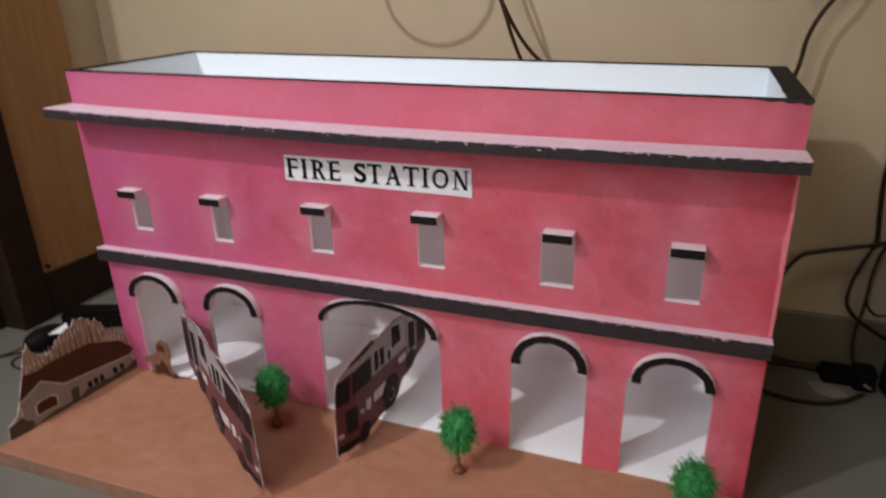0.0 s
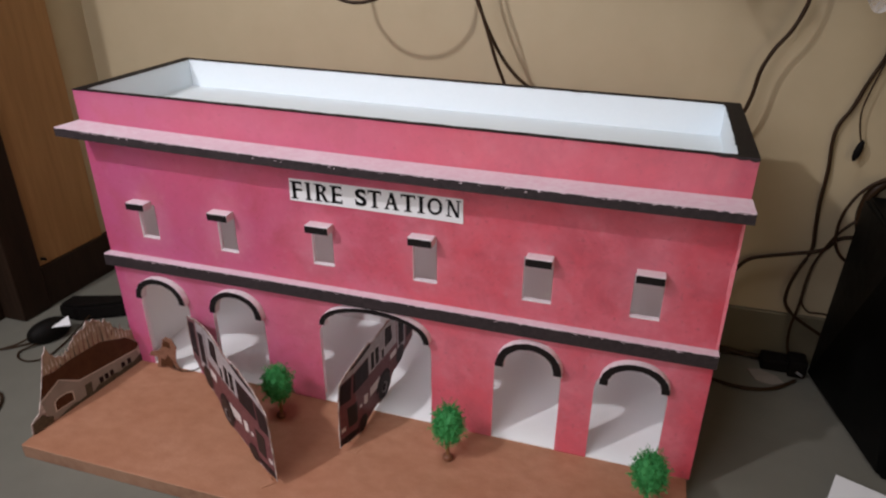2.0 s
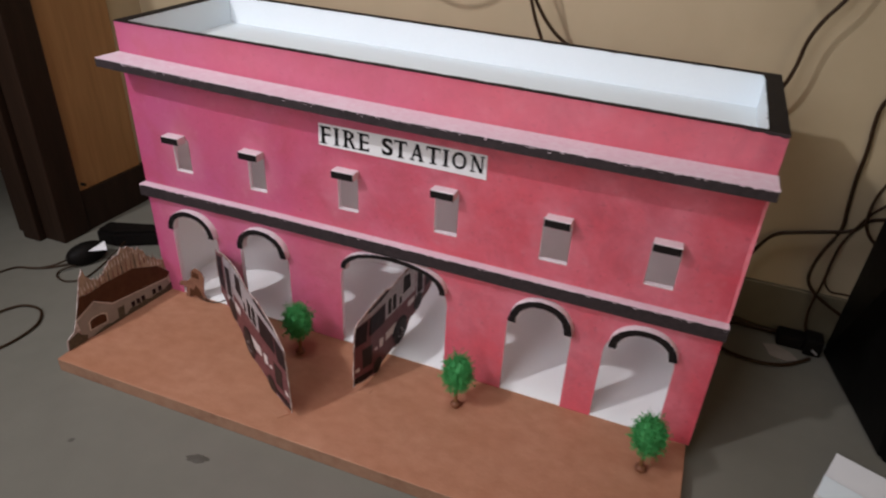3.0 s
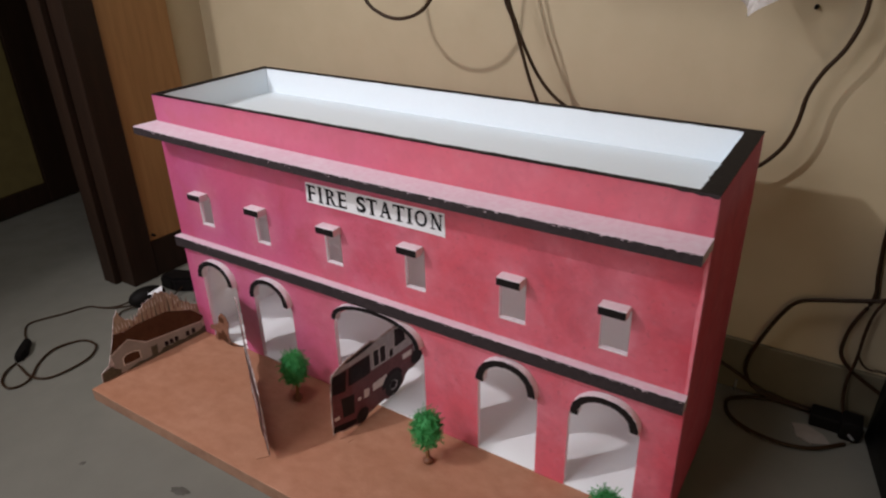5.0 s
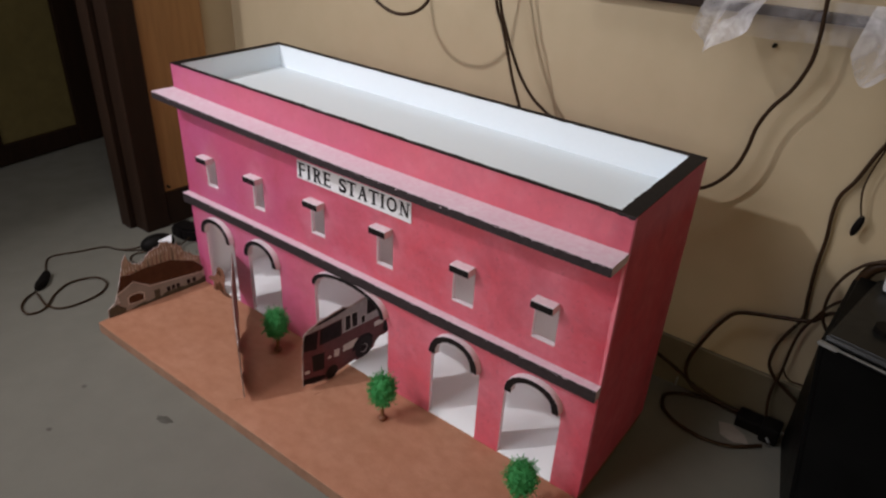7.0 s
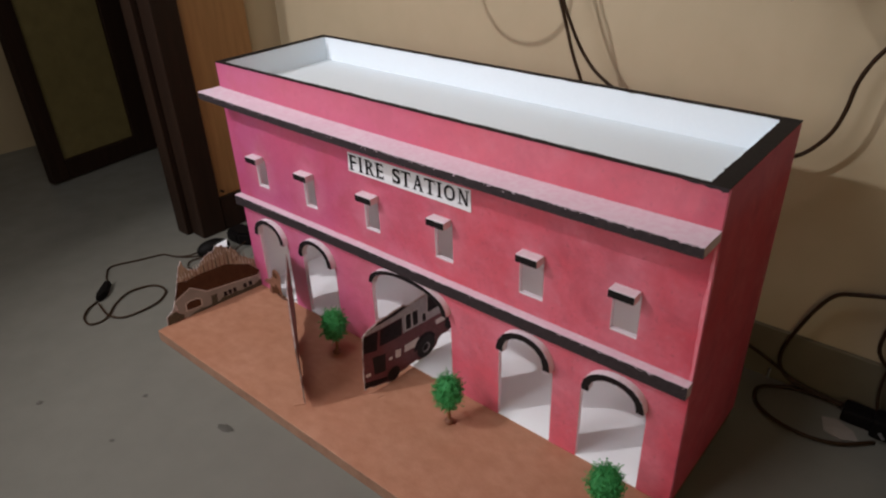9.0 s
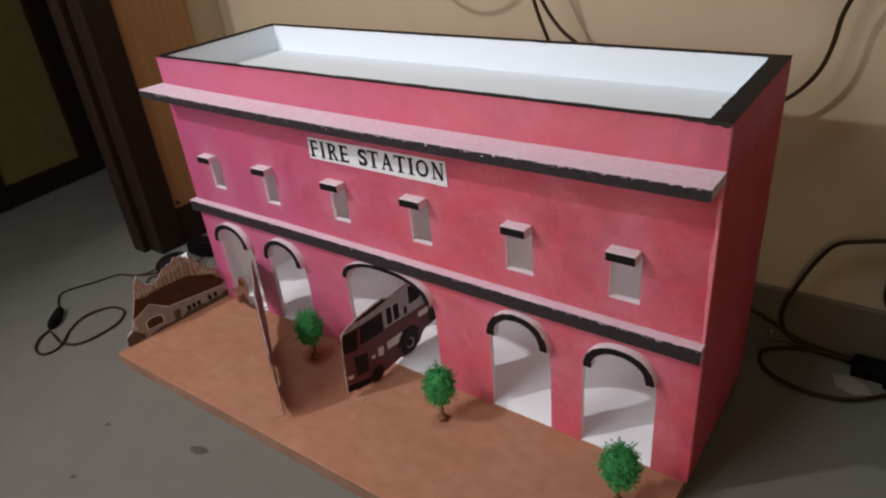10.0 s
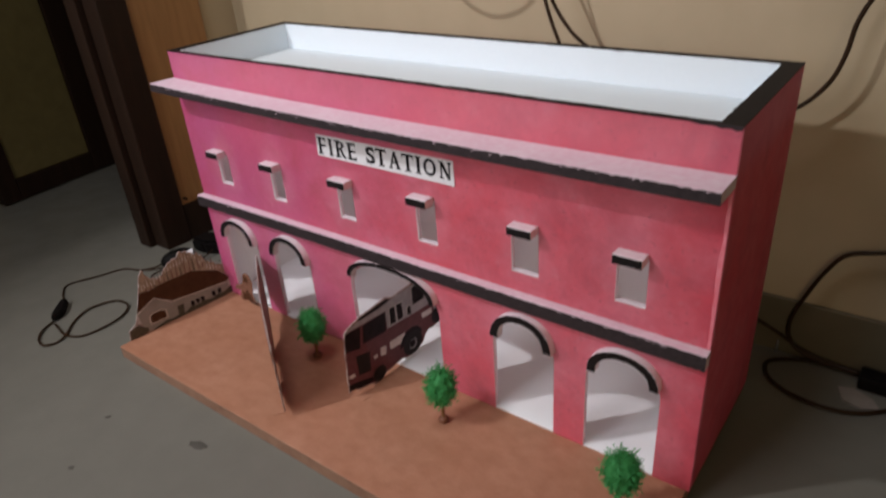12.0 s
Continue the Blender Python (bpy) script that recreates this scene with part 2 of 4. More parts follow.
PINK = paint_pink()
let_through(PINK, 0.40, (0.95, 0.50, 0.56))
PALE = surface("thin_pink_wash", [(0.72, 0.57, 0.63), (0.76, 0.65, 0.70), (0.66, 0.42, 0.51)], big=20, fine=120, rough=0.65, bump=0.2, bump_scale=420)
EDGEPINK = surface("thin_pink_edge", [(0.80, 0.20, 0.26), (0.82, 0.28, 0.34), (0.77, 0.13, 0.18)], big=30, fine=140, rough=0.65, bump=0.2, bump_scale=420)
FOAM = surface("white_foam_board", [(0.80, 0.88, 0.925), (0.82, 0.895, 0.94), (0.78, 0.86, 0.905)], big=6, fine=180, rough=0.55, bump=0.12, bump_scale=500)
# roof foam mixed lighter than FOAM, standing in for more light on the slab
FOAM_THIN = surface("white_foam_sheet", [(0.86, 0.94, 0.965), (0.88, 0.95, 0.97), (0.84, 0.92, 0.95)], big=6, fine=180, rough=0.55, bump=0.12, bump_scale=500)
let_through(FOAM_THIN, 0.20, (0.95, 0.95, 0.95))
FOAM_UNDER = surface("foam_sheet_underside", [(0.93, 0.94, 0.94), (0.94, 0.95, 0.95), (0.91, 0.92, 0.92)], big=6, fine=180, rough=0.55, bump=0.12, bump_scale=500)
let_through(FOAM_UNDER, 0.8, (0.96, 0.96, 0.96))
let_through(FOAM, 0.05, (0.9, 0.9, 0.9))
# the same foam in lighter neutral tones, to brighten the shaded inside
FOAM_IN = surface("lighter_foam_inside", [(0.92, 0.927, 0.93), (0.935, 0.94, 0.945), (0.905, 0.912, 0.915)], big=6, fine=180, rough=0.55, bump=0.12, bump_scale=500)
FOAM_BACKED = surface("painted_foam_inside", [(0.92, 0.93, 0.93), (0.94, 0.945, 0.945), (0.90, 0.91, 0.91)], big=6, fine=180, rough=0.55, bump=0.12, bump_scale=500)
let_through(FOAM_BACKED, 0.6, (0.96, 0.95, 0.95))
BLACK = surface("black_poster_paint", [(0.005, 0.004, 0.004), (0.009, 0.007, 0.007), (0.016, 0.012, 0.013)], big=30, fine=190, rough=0.6, bump=0.2, bump_scale=400, spec=0.2)
HOODW = surface("white_hood_foam", [(0.83, 0.74, 0.77), (0.86, 0.80, 0.82), (0.78, 0.60, 0.66)], big=25, fine=130, rough=0.6, bump=0.2, bump_scale=420)
WORN = surface("worn_black_paint", [(0.011, 0.009, 0.010), (0.026, 0.020, 0.021), (0.075, 0.055, 0.06)], big=26, fine=150, rough=0.6, bump=0.25, bump_scale=400, spread=0.8, spec=0.2)
CLAY = surface("brown_base_paint", [(0.38, 0.172, 0.096), (0.43, 0.212, 0.128), (0.285, 0.112, 0.056)], big=10, fine=34, rough=0.6, bump=0.25, bump_scale=260, stretch=(0.9, 1.3, 1), spread=0.55)
EDGE = surface("base_edge", [(0.26, 0.135, 0.082), (0.19, 0.092, 0.055), (0.33, 0.20, 0.13)], big=12, fine=60, rough=0.7, bump=0.3)
PAPER = surface("white_paper", [(0.78, 0.78, 0.79), (0.74, 0.74, 0.76)], big=15, rough=0.6, bump=0.05)
INK = surface("black_ink", [(0.006, 0.0055, 0.0065)], rough=0.6, bump=0, spec=0.1)
WALLP = surface("cream_wall_paint", [(0.460, 0.372, 0.238), (0.495, 0.408, 0.268), (0.400, 0.318, 0.198)], big=3.2, fine=11, rough=0.6, bump=0.12, bump_scale=90, spread=0.9)
FLOORM = surface("grey_floor", [(0.160, 0.153, 0.127), (0.184, 0.176, 0.148), (0.126, 0.119, 0.098)], big=2.2, fine=14, rough=0.38, bump=0.05, bump_scale=60, spread=0.9, rough_spread=0.12)
SKIRT = surface("dark_skirting", [(0.12, 0.100, 0.062), (0.15, 0.126, 0.080)], big=8, rough=0.4, bump=0.05)
WOODD = surface("dark_stained_wood", [(0.018, 0.009, 0.005), (0.028, 0.014, 0.008), (0.012, 0.006, 0.0035)], big=5, fine=40, rough=0.55, spec=0.2, bump=0.2, bump_scale=80, stretch=(6, 6, 0.5))
WOODO = surface("orange_varnished_wood", [(0.31, 0.155, 0.055), (0.36, 0.185, 0.068), (0.22, 0.105, 0.036)], big=3, fine=16, rough=0.45, bump=0.1, bump_scale=60, stretch=(5, 5, 0.4))
OLIVE = surface("olive_door_paint", [(0.15, 0.118, 0.042), (0.18, 0.14, 0.053), (0.11, 0.088, 0.030)], big=4, fine=22, rough=0.55, bump=0.1, bump_scale=60)
CABLE = surface("black_cable_rubber", [(0.026, 0.0125, 0.0055), (0.036, 0.019, 0.009)], big=20, spec=0.15, rough=0.45, bump=0)
PLAST = surface("black_gloss_plastic", [(0.002, 0.002, 0.002), (0.004, 0.004, 0.004)], big=8, rough=0.4, bump=0, rough_spread=0.08, spec=0.05)
PLASTM = surface("black_matt_plastic", [(0.004, 0.003, 0.003), (0.006, 0.005, 0.004)], big=8, spec=0.1, rough=0.6, bump=0.1, bump_scale=500)
GREY = surface("grey_plastic", [(0.004, 0.0043, 0.004), (0.008, 0.0085, 0.008)], big=10, rough=0.42, spec=0.3, bump=0)
SILVER = surface("silver_trim", [(0.34, 0.345, 0.34), (0.24, 0.245, 0.24)], big=40, rough=0.4, bump=0, metal=0.6)
LEAF = surface("green_plastic_leaf", [(0.07, 0.36, 0.115), (0.105, 0.46, 0.155), (0.045, 0.27, 0.08)], big=30, fine=90, rough=0.6, bump=0, spec=0.2)
let_through(LEAF, 0.35, (0.10, 0.42, 0.12))
BARK = surface("brown_trunk", [(0.22, 0.10, 0.035), (0.14, 0.06, 0.02)], big=60, rough=0.7, bump=0.3)
CLOD = surface("brown_glue_clod", [(0.20, 0.075, 0.035), (0.13, 0.045, 0.022)], big=50, rough=0.6, bump=0.3)
CARD = surface("cut_card_edge", [(0.60, 0.52, 0.49), (0.16, 0.07, 0.06), (0.36, 0.24, 0.20)], big=55, fine=160, rough=0.7, bump=0.1, spread=0.35)
KRAFT = surface("brown_card_back", [(0.34, 0.17, 0.12), (0.28, 0.13, 0.09)], big=12, rough=0.75, bump=0.1)
REDINK = surface("dark_red_print", [(0.145, 0.047, 0.056), (0.18, 0.065, 0.072), (0.10, 0.032, 0.038)], big=30, fine=160, rough=0.4, bump=0, spec=0.15)
GLASSINK = surface("dark_window_print", [(0.013, 0.009, 0.011), (0.028, 0.018, 0.021)], big=40, rough=0.5, bump=0, spec=0.08)
ROOFINK = surface("pale_grey_print", [(0.36, 0.33, 0.35), (0.44, 0.40, 0.41), (0.25, 0.21, 0.23)], big=25, fine=120, rough=0.4, bump=0)
STRIPE = surface("white_stripe_print", [(0.62, 0.55, 0.54), (0.70, 0.63, 0.61)], big=60, rough=0.4, bump=0)
TYRE = surface("tyre_print", [(0.014, 0.011, 0.012), (0.022, 0.017, 0.018)], big=60, rough=0.45, bump=0, spec=0.15)
PINEINK = surface("tan_pine_print", [(0.36, 0.25, 0.17), (0.46, 0.34, 0.24), (0.12, 0.075, 0.045)], big=60, fine=150, rough=0.5, bump=0, stretch=(1, 1, 0.3))
ROOFRED = surface("brown_roof_print", [(0.070, 0.026, 0.012), (0.10, 0.042, 0.019), (0.045, 0.016, 0.008)], big=40, fine=160, rough=0.5, bump=0, spec=0.15)
PALEINK = surface("pale_branch_print", [(0.56, 0.47, 0.40), (0.62, 0.54, 0.46)], big=60, rough=0.5, bump=0)
HOUSEW = surface("cream_house_print", [(0.25, 0.215, 0.185), (0.30, 0.26, 0.225)], big=40, rough=0.5, bump=0)
BUSHINK = surface("dark_bush_print", [(0.06, 0.05, 0.03), (0.11, 0.085, 0.05), (0.03, 0.025, 0.015)], big=60, fine=200, rough=0.5, bump=0)
TANINK = surface("tan_print", [(0.19, 0.08, 0.05), (0.28, 0.14, 0.09), (0.11, 0.045, 0.03)], big=80, fine=200, rough=0.5, bump=0)
STAIN = surface("floor_grime", [(0.062, 0.057, 0.046), (0.10, 0.093, 0.078)], big=40, rough=0.5, bump=0)
WHITEP = surface("white_plastic", [(0.62, 0.63, 0.65), (0.55, 0.56, 0.58)], big=15, rough=0.35, bump=0)


def polythene(name, least, most):
    m = surface(name, [(0.52, 0.50, 0.53), (0.78, 0.77, 0.80)], big=14, fine=50, rough=0.22, bump=0.3, bump_scale=40, stretch=(3, 1, 1))
    b = m.node_tree.nodes["Principled BSDF"]
    t = m.node_tree
    coord = t.nodes.new("ShaderNodeTexCoord")
    crease = node(t, "ShaderNodeTexNoise", Scale=13.0, Detail=5.0, Roughness=0.6, Distortion=1.2)
    squash = t.nodes.new("ShaderNodeMapping")
    squash.inputs["Scale"].default_value = (1.3, 1.0, 0.9)
    t.links.new(coord.outputs["Object"], squash.inputs["Vector"])
    t.links.new(squash.outputs[0], crease.inputs["Vector"])
    span = t.nodes.new("ShaderNodeMapRange")
    span.inputs["From Min"].default_value, span.inputs["From Max"].default_value = 0.40, 0.68
    span.inputs["To Min"].default_value, span.inputs["To Max"].default_value = least, most
    t.links.new(crease.outputs["Fac"], span.inputs["Value"])
    t.links.new(span.outputs[0], b.inputs["Alpha"])
    return m


POLY = polythene("clear_polythene", 0.24, 0.85)
FILM = polythene("thin_polythene", 0.10, 0.34)

# ---- the room ----
FLOOR_Z, WALL_Y, NIB_X = 0.0, 0.34, -0.300
solid("floor", box(-2.0, 2.4, -2.4, 1.5, -0.08, FLOOR_Z), FLOORM, (0, 0, 0), "smooth grey cement floor with faint smudges", "floor", kind="structure")
solid("wall_back", box(NIB_X - 0.1, 2.4, WALL_Y, WALL_Y + 0.12, 0, 2.3), WALLP, (0, WALL_Y, 0), "cream painted plaster wall, a little blotchy", "wall", kind="structure")
solid("wall_nib", box(NIB_X - 0.1, NIB_X, 0.10, WALL_Y, 0, 2.3), WALLP, (NIB_X, 0.1, 0), "cream plaster return wall beside the doorway", "wall", kind="structure")
solid("wall_passage", box(-1.40, -1.30, -2.4, 1.5, 0, 2.3), WALLP, (-1.3, 0, 0), "cream wall of the dim next room", "wall", kind="structure")
solid("wall_passage_end", box(-1.30, NIB_X - 0.1, 0.42, 0.52, 0, 2.3), WALLP, (-0.8, 0.42, 0), "end wall of the dim next room", "wall", kind="structure")
# wall and lintel out of view, added to keep lamp light off the next room
solid("wall_doorway", box(-0.52, -0.42, -2.3, -0.66, 0, 2.3), WALLP, (-0.47, -1.4, 0), "cream wall with the doorway to the next room", "wall", kind="structure")
solid("wall_lintel", box(-0.52, -0.42, -0.66, 0.10, 1.68, 2.3), WALLP, (-0.47, -0.3, 1.68), "cream wall over the doorway", "wall", kind="structure")
solid("wall_east", box(2.3, 2.4, -2.4, WALL_Y, 0, 2.3), WALLP, (2.3, 0, 0), "plain cream side wall", "wall", kind="structure")
solid("wall_south", box(-1.3, 2.3, -2.4, -2.3, 0, 2.3), WALLP, (0, -2.4, 0), "plain cream wall behind", "wall", kind="structure")
solid("ceiling", box(-2.0, 2.4, -2.4, 1.5, 2.3, 2.4), FOAM, (0, 0, 2.3), "plain white ceiling", "ceiling", kind="structure")
solid("baseboard", box(NIB_X + 0.004, 2.3, WALL_Y - 0.008, WALL_Y, 0, 0.084, 0.002), SKIRT, (0.9, WALL_Y, 0), "dull dark grey skirting along the wall", "skirting", kind="structure")
solid("baseboard_nib", box(NIB_X, NIB_X + 0.013, 0.109, WALL_Y - 0.009, 0, 0.078, 0.002), WOODD, (NIB_X, 0.2, 0), "dark brown wooden skirting", "skirting", kind="structure")
solid("trim", box(NIB_X + 0.0005, NIB_X + 0.008, 0.109, 0.257, 0.0785, 1.68), WOODO, (NIB_X, 0.18, 0.08), "orange-brown varnished casing board", "casing", kind="structure")

door_frame = thing("door_frame", (NIB_X, 0.08, 0), "dark stained wooden door frame post at the doorway", "door frame", kind="structure")
part("jamb", box(NIB_X - 0.10, NIB_X + 0.016, 0.052, 0.108, 0, 1.68, 0.003), WOODD, door_frame)
part("stop_bead", box(NIB_X - 0.07, NIB_X - 0.03, 0.038, 0.0515, 0, 1.66, 0.002), WOODD, door_frame)
part("peg", tube([(NIB_X + 0.013, 0.116, 0.093), (NIB_X + 0.022, 0.116, 0.093)], 0.0028, per=2), PLASTM, door_frame, "small dark door peg")

door = thing("door_1", (-0.93, 0.14, 0), "olive panelled door leaf in dark wood, standing open in the dim room", "door", kind="structure")
LEAF_FROM, LEAF_WAY = Vector((-0.902, -0.030, 0)), Vector((-0.062, 0.335, 0)).normalized()
LEAF_OUT = Vector((LEAF_WAY.y, -LEAF_WAY.x, 0))


def leaf_part(name, s0, s1, z0, z1, d, material, label=""):
    """A board of the leaf between s0 and s1 along it, d thick."""
    bm = box(s0, s1, -d, d, z0, z1, 0.003)
    for v in bm.verts:
        v.co = LEAF_FROM + LEAF_WAY * v.co.x + LEAF_OUT * v.co.y + Vector((0, 0, v.co.z))
    return part(name, bm, material, door, label)


leaf_part("stile", 0.0, 0.045, 0.004, 1.60, 0.014, WOODD)
leaf_part("stile", 0.262, 0.36, 0.004, 1.60, 0.014, WOODD)
leaf_part("bottom_rail", 0.0455, 0.2615, 0.004, 0.056, 0.013, WOODD)
leaf_part("panel", 0.0455, 0.2615, 0.0565, 1.48, 0.006, OLIVE, "olive painted door panel")
leaf_part("top_rail", 0.0455, 0.2615, 1.4805, 1.60, 0.013, WOODD)

# dark boards added to stand in for the near-black end of this room
dark_end = thing("dark_end_boards", (-0.68, 0.40, 0), "dark boards standing in for the near-black end of the dim room", "door", kind="structure")
part("leaf", box(-0.955, -0.46, 0.385, 0.415, 0.006, 1.62, 0.003), WOODD, dark_end)
part("jamb", box(-1.01, -0.956, 0.365, 0.418, 0, 1.68, 0.003), WOODD, dark_end)
part("jamb", box(-0.459, -0.405, 0.365, 0.418, 0, 1.68, 0.003), WOODD, dark_end)

# ---- the model fire station ----
BASE_Z, LONG, DEEP, TALL, SHEET = 0.020, 0.80, 0.2176, 0.423, 0.0065


def lean(p):
    """The handmade box is a little taller at its left end and at its back, and a little deeper at its left end."""
    x, y, z = p
    top = min(1.0, max(0.0, (z - 0.31) / 0.06))
    side = 1 - 2 * x / LONG
    back = max(0.0, y) / DEEP
    return Vector((x, y * (1 + 0.018 * side) if y > 0 else y, z + top * (0.0060 * side + 0.0054 * back)))


def leaned(bm):
    for v in bm.verts:
        v.co = lean(v.co)
    return bm


station = thing("model_fire_station", (0.4, 0.02, 0), "handmade pink foam-board model of a fire station with black trims", "model building")
bm = box(-0.008, LONG - 0.003, -0.192, DEEP, 0, BASE_Z, 0.0015)
for v in bm.verts:
    if v.co.y < 0:
        v.co.y *= 1.035 - 0.085 * v.co.x
for f in bm.faces:
    f.material_index = 0 if f.normal.z > 0.5 else 1
ground_board = part("base_board", bm, CLAY, station, "brown painted base board")
ground_board.data.materials.append(EDGE)

def arch_points(arch, steps=18):
    x0, x1, z, rise = arch[:4]
    c, a = (x0 + x1) / 2, (x1 - x0) / 2
    return [(c - a * math.cos(math.pi * k / steps), z + rise * math.sin(math.pi * k / steps)) for k in range(steps + 1)]


def facade():
    """The front sheet, cut through by the arches and windows."""
    outline = [(0.0, TALL), (0.0, BASE_Z)]
    for arch in ARCHES:
        outline += [(arch[0], BASE_Z)] + arch_points(arch) + [(arch[1], BASE_Z)]
    outline += [(LONG, BASE_Z), (LONG, TALL)]
    loops = [outline] + [[(w[0], w[2]), (w[1], w[2]), (w[1], w[5] + 0.004), (w[0], w[5] + 0.004)] for w in WINDOWS]
    curve = bpy.data.curves.new("facade_outline", "CURVE")
    curve.dimensions, curve.fill_mode, curve.extrude = "2D", "BOTH", SHEET / 2
    for loop in loops:
        s = curve.splines.new("POLY")
        s.points.add(len(loop) - 1)
        for q, (x, z) in zip(s.points, loop):
            q.co = (x, z, 0, 1)
        s.use_cyclic_u = True
    ob = new("facade_outline", curve)
    me = bpy.data.meshes.new_from_object(ob)
    bpy.data.objects.remove(ob)
    bm = bmesh.new()
    bm.from_mesh(me)
    bpy.data.meshes.remove(me)
    bpy.data.curves.remove(curve)
    bmesh.ops.remove_doubles(bm, verts=bm.verts, dist=1e-5)
    for v in bm.verts:
        v.co = Vector((v.co.x, SHEET / 2 - v.co.z, v.co.y))
    return bm


bm = facade()
bmesh.ops.recalc_face_normals(bm, faces=bm.faces)
for f in bm.faces:
    c = f.calc_center_median()
    f.material_index = 0 if f.normal.y < -0.5 or c.x < 0.001 or c.x > LONG - 0.001 or c.z > TALL - 0.001 else 1
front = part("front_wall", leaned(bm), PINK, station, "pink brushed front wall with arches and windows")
front.data.materials.append(FOAM_BACKED)


def side_sheet(x0, x1, y0, y1, outer):
    bm = box(x0, x1, y0, y1, BASE_Z, TALL)
    bm.normal_update()
    # walls cut at the roof: lighter foam tone below, for a brighter inside
    bmesh.ops.bisect_plane(bm, geom=bm.verts[:] + bm.edges[:] + bm.faces[:], dist=1e-6, plane_co=(0, 0, 0.380), plane_no=(0, 0, 1))
    bm.normal_update()
    for f in bm.faces:
        outside = f.normal.dot(Vector(outer)) > 0.5 or (outer[1] and abs(f.normal.x) > 0.5)
        f.material_index = 0 if outside else 1 if f.calc_center_median().z > 0.380 else 2
    return leaned(bm)


for name, args in (("side_wall", (0.0, 0.013, SHEET + 0.0002, DEEP - 0.0082, (-1, 0, 0))), ("side_wall", (LONG - 0.0165, LONG, SHEET + 0.0002, DEEP - 0.0082, (1, 0, 0))), ("back_wall", (0.0, LONG, DEEP - 0.008, DEEP, (0, 1, 0)))):
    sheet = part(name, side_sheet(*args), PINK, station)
    sheet.data.materials.append(FOAM)
    sheet.data.materials.append(FOAM_IN)
part("inner_floor", box(0.013, LONG - 0.0165, 0.0005, DEEP - 0.0084, BASE_Z + 0.0004, BASE_Z + 0.002), FOAM_IN, station, "white foam floor inside")
bm = leaned(box(0.0132, LONG - 0.0167, SHEET + 0.0002, DEEP - 0.0084, 0.376, 0.384))
bm.normal_update()
for f in bm.faces:
    f.material_index = 1 if f.normal.z < -0.5 else 0
slab = part("roof_slab", bm, FOAM_THIN, station, "white sunken foam roof")
slab.data.materials.append(FOAM_UNDER)


def rim(x0, x1, y0, y1, along):
    """A black painted strip on top of a wall, with a hand-painted uneven inner edge."""
    bm = bmesh.new()
    n = 70
    rnd = random.Random(int(1000 * (x0 + y0 + 3)))
    low, high = [], []
    for k in range(n + 1):
        f = k / n
        j = rnd.uniform(-0.0009, 0.0006) + (rnd.choice((-1, 1)) * rnd.uniform(0.0006, 0.0016) if rnd.random() < 0.08 else 0)
        for zs, rows in ((TALL + 0.0002, low), (TALL + 0.0012, high)):
            if along == "x":
                x = x0 + f * (x1 - x0)
                rows.append((bm.verts.new((x, y0 + (j if y0 > 0.1 else 0), zs)), bm.verts.new((x, y1 + (j if y0 < 0.1 else 0), zs))))
            else:
                y = y0 + f * (y1 - y0)
                rows.append((bm.verts.new((x0 + (j if x0 > 0.1 else 0), y, zs)), bm.verts.new((x1 + (j if x0 < 0.1 else 0), y, zs))))
    for k in range(n):
        for a, b in (((high[k][0], high[k][1]), (high[k + 1][0], high[k + 1][1])), ((low[k][0], low[k][1]), (low[k + 1][0], low[k + 1][1]))):
            bm.faces.new((a[0], a[1], b[1], b[0]))
        for s in (0, 1):
            bm.faces.new((low[k][s], high[k][s], high[k + 1][s], low[k + 1][s]))
    return leaned(bm)


part("rim", rim(-0.0006, LONG + 0.0006, -0.0006, SHEET, "x"), BLACK, station, "black painted top edge")
part("rim", rim(-0.0006, LONG + 0.0006, DEEP - 0.0085, DEEP + 0.0006, "x"), BLACK, station)
part("rim", rim(-0.0006, 0.0133, SHEET + 0.0004, DEEP - 0.0089, "y"), BLACK, station)
part("rim", rim(LONG - 0.0178, LONG + 0.0006, SHEET + 0.0004, DEEP - 0.0089, "y"), BLACK, station)


def smear(points):
    return prism(points, lambda s, h, d: lean((s, -0.0003 - d, h)), 0.0, 0.0004)


part("paint_smear", smear([(0.752, 0.4243), (0.8004, 0.4243), (0.8004, 0.4212), (0.796, 0.4200), (0.791, 0.4216), (0.784, 0.4209), (0.777, 0.4224), (0.768, 0.4217), (0.760, 0.4230)]), WORN, station, "smear of black paint run over the edge")


def bare_edge(z0, z1, seed):
    """The cut end of the front sheet, where the paint stops short of the corner."""
    rnd = random.Random(seed)
    zs = [z0 + (z1 - z0) * k / 14 for k in range(15)]
    return smear([(LONG + 0.0003, z0), (LONG + 0.0003, z1)] + [(LONG - 0.0022 - rnd.uniform(0.0, 0.0022), z) for z in reversed(zs)])


part("bare_edge", bare_edge(0.2062, 0.3668, 4), EDGEPINK, station, "thinly painted paler corner")


